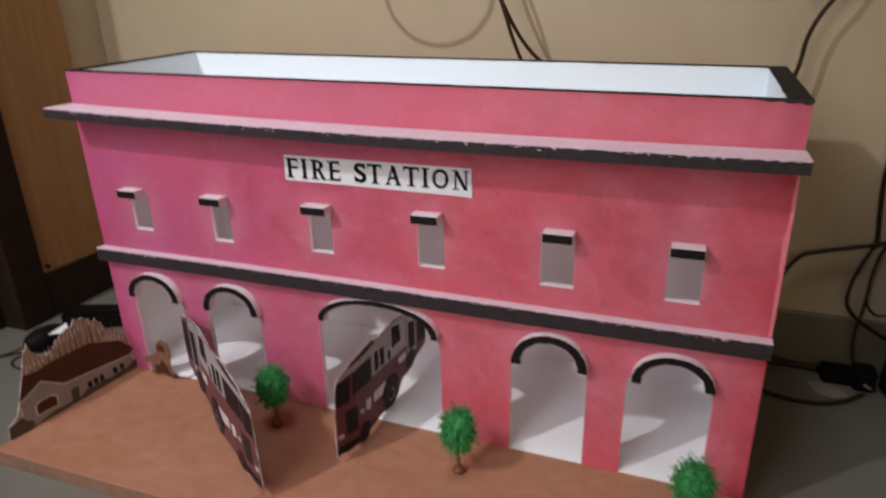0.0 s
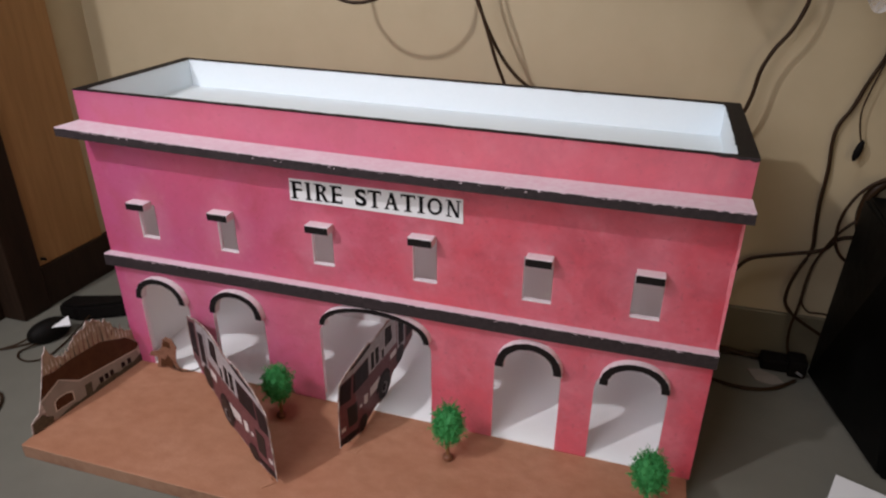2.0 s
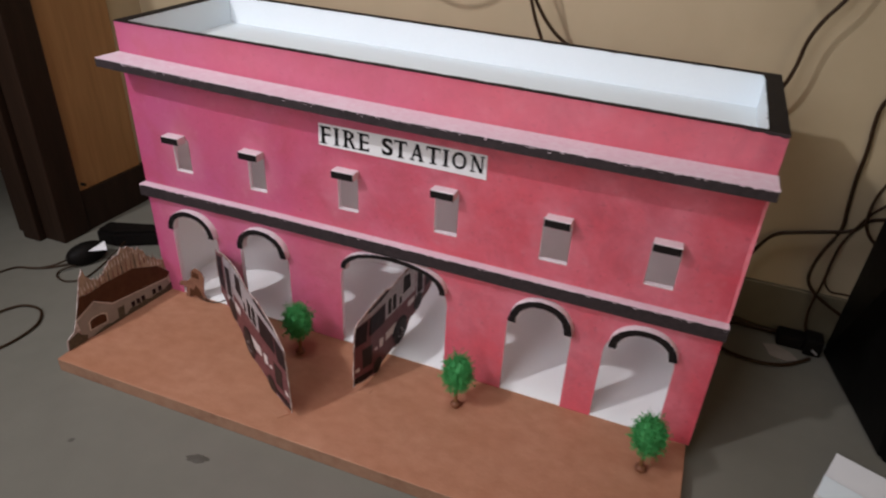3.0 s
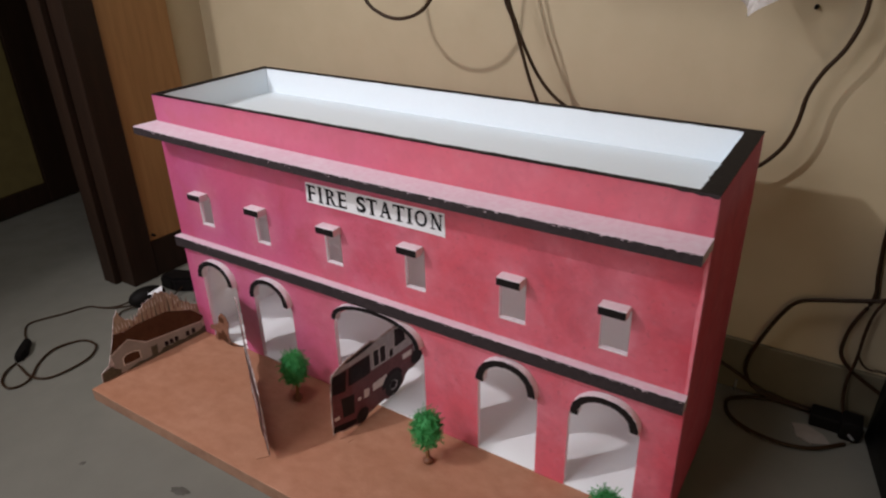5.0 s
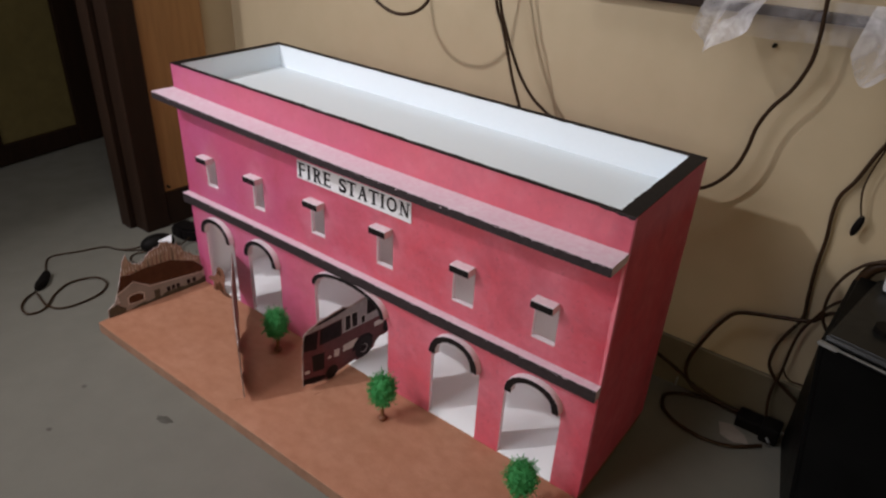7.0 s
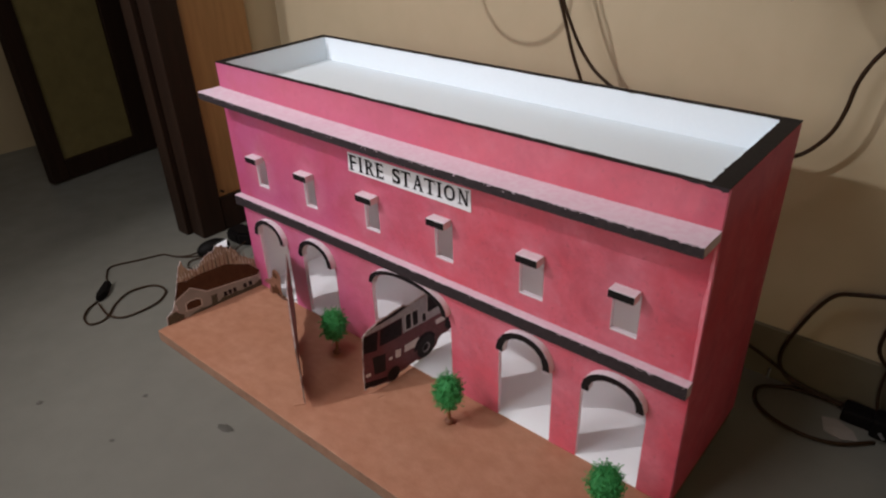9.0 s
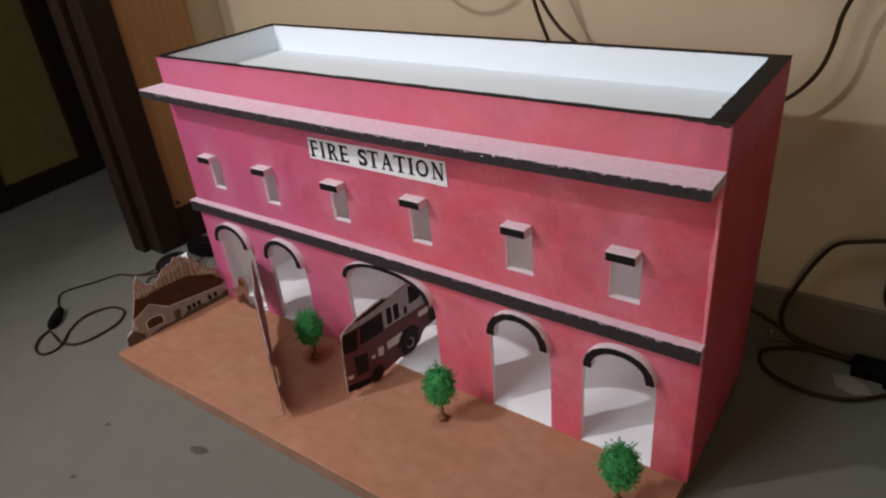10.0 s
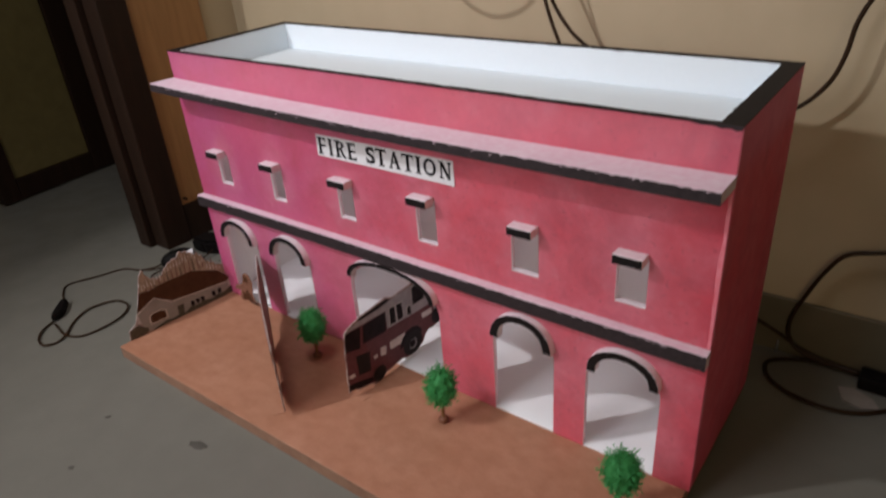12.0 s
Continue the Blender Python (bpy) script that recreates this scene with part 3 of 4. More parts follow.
def ledge(name, y0, z0, z1, x0, x1, label, bend, skin=0.0007, ragged=0.0011):
    """A strip of pale foam with a black painted front, its upper paint edge ragged."""
    bm = bmesh.new()
    cuts = [x0 + (x1 - x0) * k / 40 for k in range(41)]
    rows = [[bm.verts.new((x, y, z + bend(x))) for y, z in ((y0, z0), (y0, z1), (-0.0003, z1), (-0.0003, z0))] for x in cuts]
    for a, b in zip(rows, rows[1:]):
        for i in range(4):
            bm.faces.new((a[i], a[(i + 1) % 4], b[(i + 1) % 4], b[i]))
    bm.faces.new(rows[0])
    bm.faces.new(rows[-1])
    shelf = part(name, bm, PALE, station, label)
    bm = bmesh.new()
    rnd = random.Random(int(z0 * 1e4))
    n, rows = 230, []
    for k in range(n + 1):
        x = x0 + (x1 - x0) * k / n
        top = z1 - 0.0006 - abs(rnd.gauss(0, ragged * 0.5)) * (1 if rnd.random() < 0.5 else 0.2)
        rows.append([bm.verts.new((x, y0 - skin * s, z + bend(x))) for s, z in ((1, z0 - 0.0004), (1, top), (0, top), (0, z0 - 0.0004))])
    for a, b in zip(rows, rows[1:]):
        for i in range(4):
            bm.faces.new((a[i], a[(i + 1) % 4], b[(i + 1) % 4], b[i]))
    bm.faces.new(rows[0])
    bm.faces.new(rows[-1])
    part("painted_front", bm, WORN, shelf, "worn black painted front edge")
    bm = bmesh.new()
    for _ in range(70):
        x, w, h = rnd.uniform(x0 + 0.004, x1 - 0.004), rnd.uniform(0.0005, 0.0026), rnd.uniform(0.00025, 0.0006)
        z = z1 - 0.0012 - abs(rnd.gauss(0, 0.0009))
        prism([(x - w, z), (x, z - h), (x + w, z + h * 0.3), (x + w * 0.2, z + h)], lambda s, q, d: Vector((s, y0 - skin - d, q + bend(s))), -0.0002, 0.00012, bm)
    tagged(part("paint_wear", bm, PALE, shelf), "specks where the white foam shows through", kind="stuff")
    return shelf


ledge("cornice", -0.0395, 0.3672, 0.3780, -0.001, LONG + 0.001, "pale pink foam cornice shelf", lambda x: 0.013 * max(0.0, 1 - x / LONG) ** 2.2)
ledge("string_course", -0.0122, 0.1890, 0.2056, -0.001, LONG + 0.001, "pale foam band between the storeys", lambda x: 0.0008 * math.sin(7 * x))

for left, right, sill, a, b, under in WINDOWS:
    awning = part("window_hood", box(a, b, -0.0152, -0.0003, under, under + 0.0098, 0.0007), HOODW, station, "pale foam window hood")
    part("painted_front", box(a + 0.0002, b - 0.0004, -0.0160, -0.0153, under + 0.0002, under + 0.0090, 0.0003), BLACK, awning, "black painted front")
    part("window_sill", box(left + 0.0003, right - 0.0003, 0.0004, SHEET + 0.0004, sill + 0.0002, sill + 0.0012), HOODW, station)


def hood(arch, y0, y1, shrink=0.0, steps=30, rag=0.0):
    """A curved strip over an arch, flat at its feet."""
    x0, x1, foot, top, broad = arch[4:]
    c, wide, rise = (x0 + x1) / 2, (x1 - x0) / 2 - shrink, top - foot - shrink
    bm = bmesh.new()
    rows, rnd = [], random.Random(int(x0 * 1000))
    for k in range(steps + 1):
        a = math.pi * k / steps
        thick = (broad - 2 * shrink) * (1 - 0.22 * math.sin(a))
        o, i = rnd.gauss(0, rag), rnd.gauss(0, rag)
        drop = 0.0016 * rnd.uniform(-1, 1) if rag and k in (0, steps) else 0.0
        outer = (c - (wide + o) * math.cos(a), foot + drop + (rise + o) * math.sin(a) ** 0.9)
        inner = (c - (wide - thick + i) * math.cos(a), foot + drop + (rise - thick + i) * math.sin(a) ** 0.9)
        rows.append([bm.verts.new((p[0], y, p[1])) for p, y in ((inner, y0), (outer, y0), (outer, y1), (inner, y1))])
    for a, b in zip(rows, rows[1:]):
        for i in range(4):
            bm.faces.new((a[i], a[(i + 1) % 4], b[(i + 1) % 4], b[i]))
    bm.faces.new(rows[0])
    bm.faces.new(rows[-1])
    return bm


for arch in ARCHES:
    strip = part("arch_hood", hood(arch, -0.0100, -0.0003), HOODW, station, "pale curved foam hood over an arch")
    part("painted_front", hood(arch, -0.0108, -0.0101, 0.0003, steps=44, rag=0.0003), BLACK, strip, "black painted front")

# ---- name strip ----
name_strip = thing("name_sign", (0.4085, -0.001, 0.317), "white paper strip lettered FIRE STATION, glued to the front", "sign")


def on_front(s, h, d):
    return Vector((s, -0.0004 - d, h))


part("paper", prism([(0.2975, 0.3168), (0.360, 0.3163), (0.440, 0.3153), (0.490, 0.3148), (0.5148, 0.3140), (0.5143, 0.3436), (0.420, 0.3442), (0.2983, 0.3448)], on_front, 0.0, 0.0006), PAPER, name_strip)


def letter(char, x0, x1, z0, z1, inset, bars, strokes, heavy):
    """A letter of the strip between x0 and x1: the built-in letter drawn in from the cell's sides by inset, with slab serifs (left, right, height) and heavy strokes (foot, head, breadth, low, high)."""
    curve = bpy.data.curves.new("letter", "FONT")
    curve.body, curve.size, curve.extrude, curve.offset = char, 1.0, 0.01, heavy
    ob = new("letter", curve)
    me = bpy.data.meshes.new_from_object(ob)
    bpy.data.objects.remove(ob)
    bm = bmesh.new()
    bm.from_mesh(me)
    bpy.data.meshes.remove(me)
    lo = Vector((min(v.co.x for v in bm.verts), min(v.co.y for v in bm.verts), 0))
    hi = Vector((max(v.co.x for v in bm.verts), max(v.co.y for v in bm.verts), 0))
    a, b = x0 + inset[0] * (x1 - x0), x1 - inset[1] * (x1 - x0)
    for v in bm.verts:
        fx, fz = (v.co.x - lo.x) / (hi.x - lo.x), (v.co.y - lo.y) / (hi.y - lo.y)
        v.co = on_front(a + fx * (b - a), z0 + fz * (z1 - z0), 0.0007 if v.co.z < 0 else 0.0009)
    thick = 0.075 * (z1 - z0)
    for l, r, h in bars:
        zc = z0 + h * (z1 - z0)
        za, zb = (zc, zc + thick) if h < 0.5 else (zc - thick, zc)
        prism([(x0 + l * (x1 - x0), za), (x0 + r * (x1 - x0), za), (x0 + r * (x1 - x0), zb), (x0 + l * (x1 - x0), zb)], on_front, 0.0007, 0.00095, bm)
    for foot, head, broad, low, high in strokes:
        a, b, w = x0 + foot * (x1 - x0), x0 + head * (x1 - x0), broad * (z1 - z0)
        za, zb = z0 + low * (z1 - z0), z0 + high * (z1 - z0)
        prism([(a - w / 2, za), (a + w / 2, za), (b + w / 2, zb), (b - w / 2, zb)], on_front, 0.0007, 0.00097, bm)
    return bm


FOOT, HEAD = 0.0, 1.0
LETTERS = [
    ("F", 0.3000, 0.3152, (0.20, 0.02), [(0.0, 0.62, FOOT), (0.0, 0.4, HEAD)], [(0.30, 0.30, 0.20, 0.0, 1.0), (0.95, 0.95, 0.05, 0.78, 1.0)], 0.0),
    ("I", 0.3192, 0.3272, (0.36, 0.36), [(0.0, 1.0, FOOT), (0.0, 1.0, HEAD)], [(0.5, 0.5, 0.20, 0.0, 1.0)], 0.0),
    ("R", 0.3312, 0.3496, (0.16, 0.06), [(0.0, 0.52, FOOT), (0.74, 1.05, FOOT), (0.0, 0.4, HEAD)], [(0.25, 0.25, 0.20, 0.0, 1.0), (0.84, 0.56, 0.20, 0.0, 0.48), (0.76, 0.76, 0.14, 0.62, 0.90)], 0.0),
    ("E", 0.3520, 0.3672, (0.20, 0.0), [(0.0, 0.5, FOOT), (0.0, 0.4, HEAD)], [(0.30, 0.30, 0.20, 0.0, 1.0), (0.95, 0.95, 0.05, 0.78, 1.0), (0.97, 0.97, 0.05, 0.0, 0.24)], 0.0),
    ("S", 0.3840, 0.3984, (0.0, 0.0), [], [(0.90, 0.90, 0.05, 0.72, 0.98), (0.08, 0.08, 0.05, 0.02, 0.28)], 0.030),
    ("T", 0.4000, 0.4168, (0.0, 0.0), [(0.24, 0.76, FOOT)], [(0.5, 0.5, 0.20, 0.0, 1.0), (0.03, 0.03, 0.05, 0.76, 1.0), (0.97, 0.97, 0.05, 0.76, 1.0)], 0.0),
    ("A", 0.4200, 0.4384, (0.07, 0.07), [(0.0, 0.34, FOOT), (0.62, 1.0, FOOT)], [(0.82, 0.50, 0.20, 0.0, 1.0)], 0.0),
    ("T", 0.4408, 0.4584, (0.0, 0.0), [(0.24, 0.76, FOOT)], [(0.5, 0.5, 0.20, 0.0, 1.0), (0.03, 0.03, 0.05, 0.76, 1.0), (0.97, 0.97, 0.05, 0.76, 1.0)], 0.0),
    ("I", 0.4608, 0.4696, (0.36, 0.36), [(0.0, 1.0, FOOT), (0.0, 1.0, HEAD)], [(0.5, 0.5, 0.20, 0.0, 1.0)], 0.0),
    ("O", 0.4728, 0.4904, (0.0, 0.0), [], [(0.12, 0.12, 0.16, 0.28, 0.72), (0.88, 0.88, 0.16, 0.28, 0.72)], 0.015),
    ("N", 0.4944, 0.5120, (0.14, 0.12), [(0.0, 0.40, FOOT), (0.0, 0.3, HEAD), (0.68, 1.0, HEAD)], [(0.80, 0.20, 0.20, 0.0, 1.0)], 0.0),
]
for char, a, b, inset, bars, strokes, heavy in LETTERS:
    f = ((a + b) / 2 - 0.300) / 0.212
    part("letter", letter(char, a, b, 0.3195 + 0.0016 * f, 0.3420 - 0.0008 * f, inset, bars, strokes, heavy), INK, name_strip, "black letter " + char)

# ---- toy trees ----


def toy_tree(x, y):
    tree = thing("toy_tree", (x, y, BASE_Z), "small model tree with bright green bristly leaves on the base board", "toy tree", "toy trees")
    bm = bmesh.new()
    bmesh.ops.create_icosphere(bm, subdivisions=2, radius=0.0068)
    rnd = random.Random(5)
    for v in bm.verts:
        v.co = Vector((x + v.co.x * (1 + rnd.uniform(-0.1, 0.1)), y + v.co.y, BASE_Z + max(-0.0002, v.co.z * 0.72 + 0.0035)))
    part("clod", bm, CLOD, tree, "brown clod of glue at the foot", smooth=True)
    part("trunk", tube([(x, y, BASE_Z + 0.004), (x + 0.0012, y, BASE_Z + 0.018), (x - 0.0006, y + 0.001, BASE_Z + 0.034), (x, y, BASE_Z + 0.058)], 0.0028, taper=0.45), BARK, tree, smooth=True)
    centre = Vector((x, y, BASE_Z + 0.0545))
    rnd = random.Random(11)
    bm = bmesh.new()
    for k in range(300):
        up = 1 - 2 * (k + 0.5) / 300
        round_ = k * 2.39996
        flat = math.sqrt(1 - up * up)
        way = (Vector((flat * math.cos(round_), flat * math.sin(round_), up)) + Vector((rnd.gauss(0, 0.10), rnd.gauss(0, 0.10), rnd.gauss(0, 0.10)))).normalized()
        reach = rnd.uniform(0.80, 1.0) if rnd.random() < 0.85 else rnd.uniform(1.0, 1.15)
        tip = centre + Vector((way.x * 0.0222, way.y * 0.0222, way.z * 0.0305)) * reach
        root = centre + (tip - centre) * 0.55
        stem = tip - root
        for j in range(16):
            f = (j + rnd.random()) / 16
            base = root + stem * f
            swing = Vector((rnd.gauss(0, 1), rnd.gauss(0, 1), rnd.gauss(0, 1)))
            turn = (stem.normalized() * 0.8 + swing.normalized()).normalized()
            side = turn.cross(Vector((rnd.gauss(0, 1), rnd.gauss(0, 1), rnd.gauss(0, 1)))).normalized()
            size, w = rnd.uniform(0.0022, 0.0042), rnd.uniform(0.00045, 0.0008)
            end = base + turn * size
            mid = base + turn * size * 0.55
            bm.faces.new([bm.verts.new(c) for c in (base, mid + side * w, end, mid - side * w)])
    part("crown", bm, LEAF, tree, "bristly bright green leaves")
    bm = bmesh.new()
    bmesh.ops.create_icosphere(bm, subdivisions=3, radius=0.0165)
    for v in bm.verts:
        v.co = centre + Vector((v.co.x, v.co.y, v.co.z * 1.3)) * (1 + rnd.uniform(-0.12, 0.12))
    part("core", bm, LEAF, tree)
    return tree


first_tree = toy_tree(0.2792, -0.0490)
for (x, y, turn) in ((0.5158, -0.0555, 130), (0.7496, -0.0630, 245)):
    copy_thing(first_tree, pose(x * U, y * U, BASE_Z * U, 0, 0, turn))

# ---- printed cut-outs ----


def bent(corners, start, side):
    """A standing card's sheet along the plan points, its first point at the length start, with its printed face towards side."""
    pts = [Vector((*c, BASE_Z)) for c in corners]
    ways = [(b - a).normalized() for a, b in zip(pts, pts[1:])]
    marks = [start]
    for a, b in zip(pts, pts[1:]):
        marks.append(marks[-1] + (b - a).length)

    def place(s, h, d):
        i = max(k for k in range(len(ways)) if k == 0 or s >= marks[k])
        out = Vector((-ways[i].y, ways[i].x, 0)) * side
        near = [k for k in (i, i + 1) if 0 < k < len(ways) and abs(s - marks[k]) < 1e-6]
        if near:
            out = (out + Vector((-ways[near[0] - 1].y, ways[near[0] - 1].x, 0)) * side).normalized()
        return pts[i] + ways[i] * (s - marks[i]) + Vector((0, 0, h)) + out * d

    return place, marks[1:-1]


def sheet(points, place, folds, d0, d1):
    """An outline of (s, h) points as a thin solid that follows the card's folds."""
    bm = prism(points, lambda s, h, d: Vector((s, h, d)), d0, d1)
    for f in folds:
        bmesh.ops.bisect_plane(bm, geom=bm.verts[:] + bm.edges[:] + bm.faces[:], dist=1e-6, plane_co=(f, 0, 0), plane_no=(1, 0, 0))
    for v in bm.verts:
        v.co = place(*v.co)
    return bm


def fire_engine(corners, side, stretch, rise, label):
    """A printed fire engine cut out of card; s runs from its front to its tail, h up from the board."""
    flat, folds = bent(corners, -0.004 * stretch, side)
    place = lambda s, h, d: flat(s, h + rise * max(0, s) * (max(0, h - 0.02) - 2.2 * h * max(0, 1 - h / 0.06)), d)
    x, y = corners[1]
    engine = thing("fire_engine_cutout", (x, y, BASE_Z), label, "paper cut-out", "fire engine cut-outs")
    outline = [(-0.004, 0.010), (0.004, 0.012), (0.012, 0.006), (0.030, 0.004), (0.036, 0.000), (0.052, 0.000), (0.058, 0.005), (0.094, 0.006), (0.100, 0.001), (0.120, 0.001),
               (0.136, 0.008), (0.142, 0.017), (0.150, 0.021), (0.157, 0.020), (0.172, 0.021), (0.180, 0.027), (0.205, 0.030), (0.222, 0.034), (0.226, 0.060), (0.222, 0.086),
               (0.190, 0.099), (0.162, 0.107), (0.134, 0.113), (0.086, 0.112), (0.080, 0.114), (0.074, 0.118), (0.030, 0.115), (0.018, 0.111), (0.009, 0.107), (0.002, 0.102), (-0.001, 0.070), (-0.003, 0.040)]
    rnd, ragged = random.Random(int(x * 1000)), []
    for (a, b), (c, d) in zip(outline, outline[1:] + outline[:1]):
        n = max(1, round(math.hypot(c - a, d - b) / 0.006))
        for k in range(n):
            q = (a + (c - a) * k / n, b + (d - b) * k / n)
            ragged.append((q[0] * stretch + rnd.uniform(-0.0007, 0.0007), max(0.0004, q[1] + rnd.uniform(-0.0008, 0.0006))))
    outline = ragged
    card = part("card", sheet(outline, place, folds, -0.0012, 0.0), CARD, engine, "pale card with a cut white edge")
    part("back", sheet([(s * 0.985 + 0.001, h * 0.97 + 0.0015) for s, h in outline], place, folds, -0.0016, -0.0013), KRAFT, engine, "plain brown back of the card")

    def ink(name, points, material, level, label=""):
        part(name, sheet([(s * stretch, h) for s, h in points], place, folds, 0.0001 + 0.0002 * level, 0.0002 + 0.0002 * level), material, engine, label)

    inner = [(0.111 + (s / stretch - 0.111) * 0.984, 0.057 + (h - 0.057) * 0.965) for s, h in outline]
    ink("body_print", inner, REDINK, 0, "dark red printed bodywork")
    ink("roof_print", [(0.003, 0.101), (0.018, 0.108), (0.030, 0.1125), (0.080, 0.111), (0.133, 0.1105), (0.161, 0.105), (0.161, 0.062), (0.120, 0.0655), (0.070, 0.0705), (0.070, 0.099), (0.030, 0.102), (0.004, 0.1005)], ROOFINK, 1, "pale grey printed roof")
    ink("roof_rack", [(0.022, 0.110), (0.028, 0.1135), (0.074, 0.1155), (0.079, 0.111), (0.060, 0.109)], GLASSINK, 2)
    def pane(name, points, label=""):
        cs, ch = sum(p[0] for p in points) / 4, sum(p[1] for p in points) / 4
        grow = [(p[0] + math.copysign(0.0009, p[0] - cs), p[1] + math.copysign(0.0009, p[1] - ch)) for p in points]
        ink("pane_edge", grow, STRIPE, 2, "white printed window edge")
        ink(name, points, GLASSINK, 3, label)

    ink("windscreen", [(0.003, 0.099), (0.025, 0.1005), (0.021, 0.069), (0.000, 0.073)], GLASSINK, 3, "dark printed windscreen")
    ink("cab_window", [(0.029, 0.1005), (0.069, 0.098), (0.067, 0.069), (0.026, 0.074)], GLASSINK, 3)
    pane("side_window", [(0.077, 0.0985), (0.087, 0.0975), (0.087, 0.072), (0.076, 0.073)])
    pane("side_window", [(0.090, 0.0970), (0.101, 0.0955), (0.101, 0.0705), (0.090, 0.0715)])
    pane("small_window", [(0.110, 0.0825), (0.117, 0.081), (0.117, 0.068), (0.109, 0.069)])
    pane("rear_window", [(0.122, 0.108), (0.143, 0.103), (0.146, 0.078), (0.121, 0.079)])
    ink("rear_panel", [(0.163, 0.104), (0.190, 0.096), (0.192, 0.040), (0.164, 0.044)], ROOFINK, 1)
    ink("locker", [(0.168, 0.091), (0.187, 0.085), (0.187, 0.048), (0.168, 0.051)], GLASSINK, 2, "dark printed locker")
    ink("tail_panel", [(0.197, 0.090), (0.219, 0.081), (0.220, 0.046), (0.198, 0.046)], GLASSINK, 1)
    ink("grille", [(0.013, 0.060), (0.034, 0.057), (0.032, 0.027), (0.014, 0.029)], TYRE, 2, "dark printed grille")
    ink("bumper", [(-0.002, 0.022), (0.012, 0.020), (0.034, 0.015), (0.034, 0.008), (0.012, 0.009), (-0.003, 0.013)], GLASSINK, 1)
    ink("headlamp", [(0.000, 0.036), (0.008, 0.036), (0.008, 0.030), (0.000, 0.031)], STRIPE, 2)
    ink("badge", [(0.053, 0.050), (0.064, 0.047), (0.062, 0.034), (0.052, 0.037)], STRIPE, 2)
    ink("badge", [(0.040, 0.045), (0.047, 0.0435), (0.046, 0.039), (0.040, 0.040)], STRIPE, 2)
    ink("stripe", [(0.071, 0.048), (0.101, 0.046), (0.100, 0.032), (0.070, 0.036)], STRIPE, 2, "white printed stripe")
    ink("stripe", [(0.137, 0.056), (0.159, 0.054), (0.158, 0.045), (0.138, 0.047)], STRIPE, 2)
    for c, r, h in ((0.114, 0.0195, 0.0205), (0.046, 0.012, 0.0125), (0.171, 0.014, 0.036)):
        ink("wheel", [(c + r * math.cos(a), h + r * 0.97 * math.sin(a)) for a in (2 * math.pi * k / 20 for k in range(20))], TYRE, 4, "dark printed wheel")
        if c != 0.114:
            continue
        ink("wheel_arch", [(c + (r + 0.004) * math.cos(t) - 0.002, h + 0.002 + (r + 0.004) * math.sin(t)) for t in (math.pi * (0.08 + 0.9 * k / 16) for k in range(17))], GLASSINK, 3, "dark printed wheel arch")
        ink("hub", [(c + r * 0.40 * math.cos(a), h - 0.002 + r * 0.42 * math.sin(a)) for a in (2 * math.pi * k / 14 for k in range(14))], ROOFINK, 5, "grey printed hub")
        ink("hub_shade", [(c + r * 0.33 * math.cos(a) - 0.0012, h - 0.0008 + r * 0.34 * math.sin(a)) for a in (2 * math.pi * k / 10 for k in range(10))], GLASSINK, 6)
    for s, reach in ((0.004, 0.016),):
        for d in (1,):
            bm = bmesh.new()
            a = [place(s, 0.0006, 0), place(s + 0.010, 0.0006, 0), place(s + 0.013, 0.0004, d * reach), place(s + 0.002, 0.0004, d * reach)]
            lo = [bm.verts.new(p) for p in a]
            hi = [bm.verts.new(p + Vector((0, 0, 0.0006))) for p in a]
            bm.faces.new(lo), bm.faces.new(hi)
            for i in range(4):
                bm.faces.new((lo[i], lo[(i + 1) % 4], hi[(i + 1) % 4], hi[i]))
            part("foot_tab", bm, CLAY, engine, "folded paper tab painted over")
    return engine


fire_engine([(0.3870, -0.0905), (0.3945, -0.0550), (0.3965, 0.1500)], -1, 1.04, 0.0, "printed fire engine cut-out standing in the wide arch")
fire_engine([(0.3407, -0.1617), (0.3065, -0.1395), (0.2400, -0.0958), (0.1720, -0.0460), (0.1000, 0.0040)], 1, 1.22, 0.9, "printed fire engine cut-out standing out from the side arches")


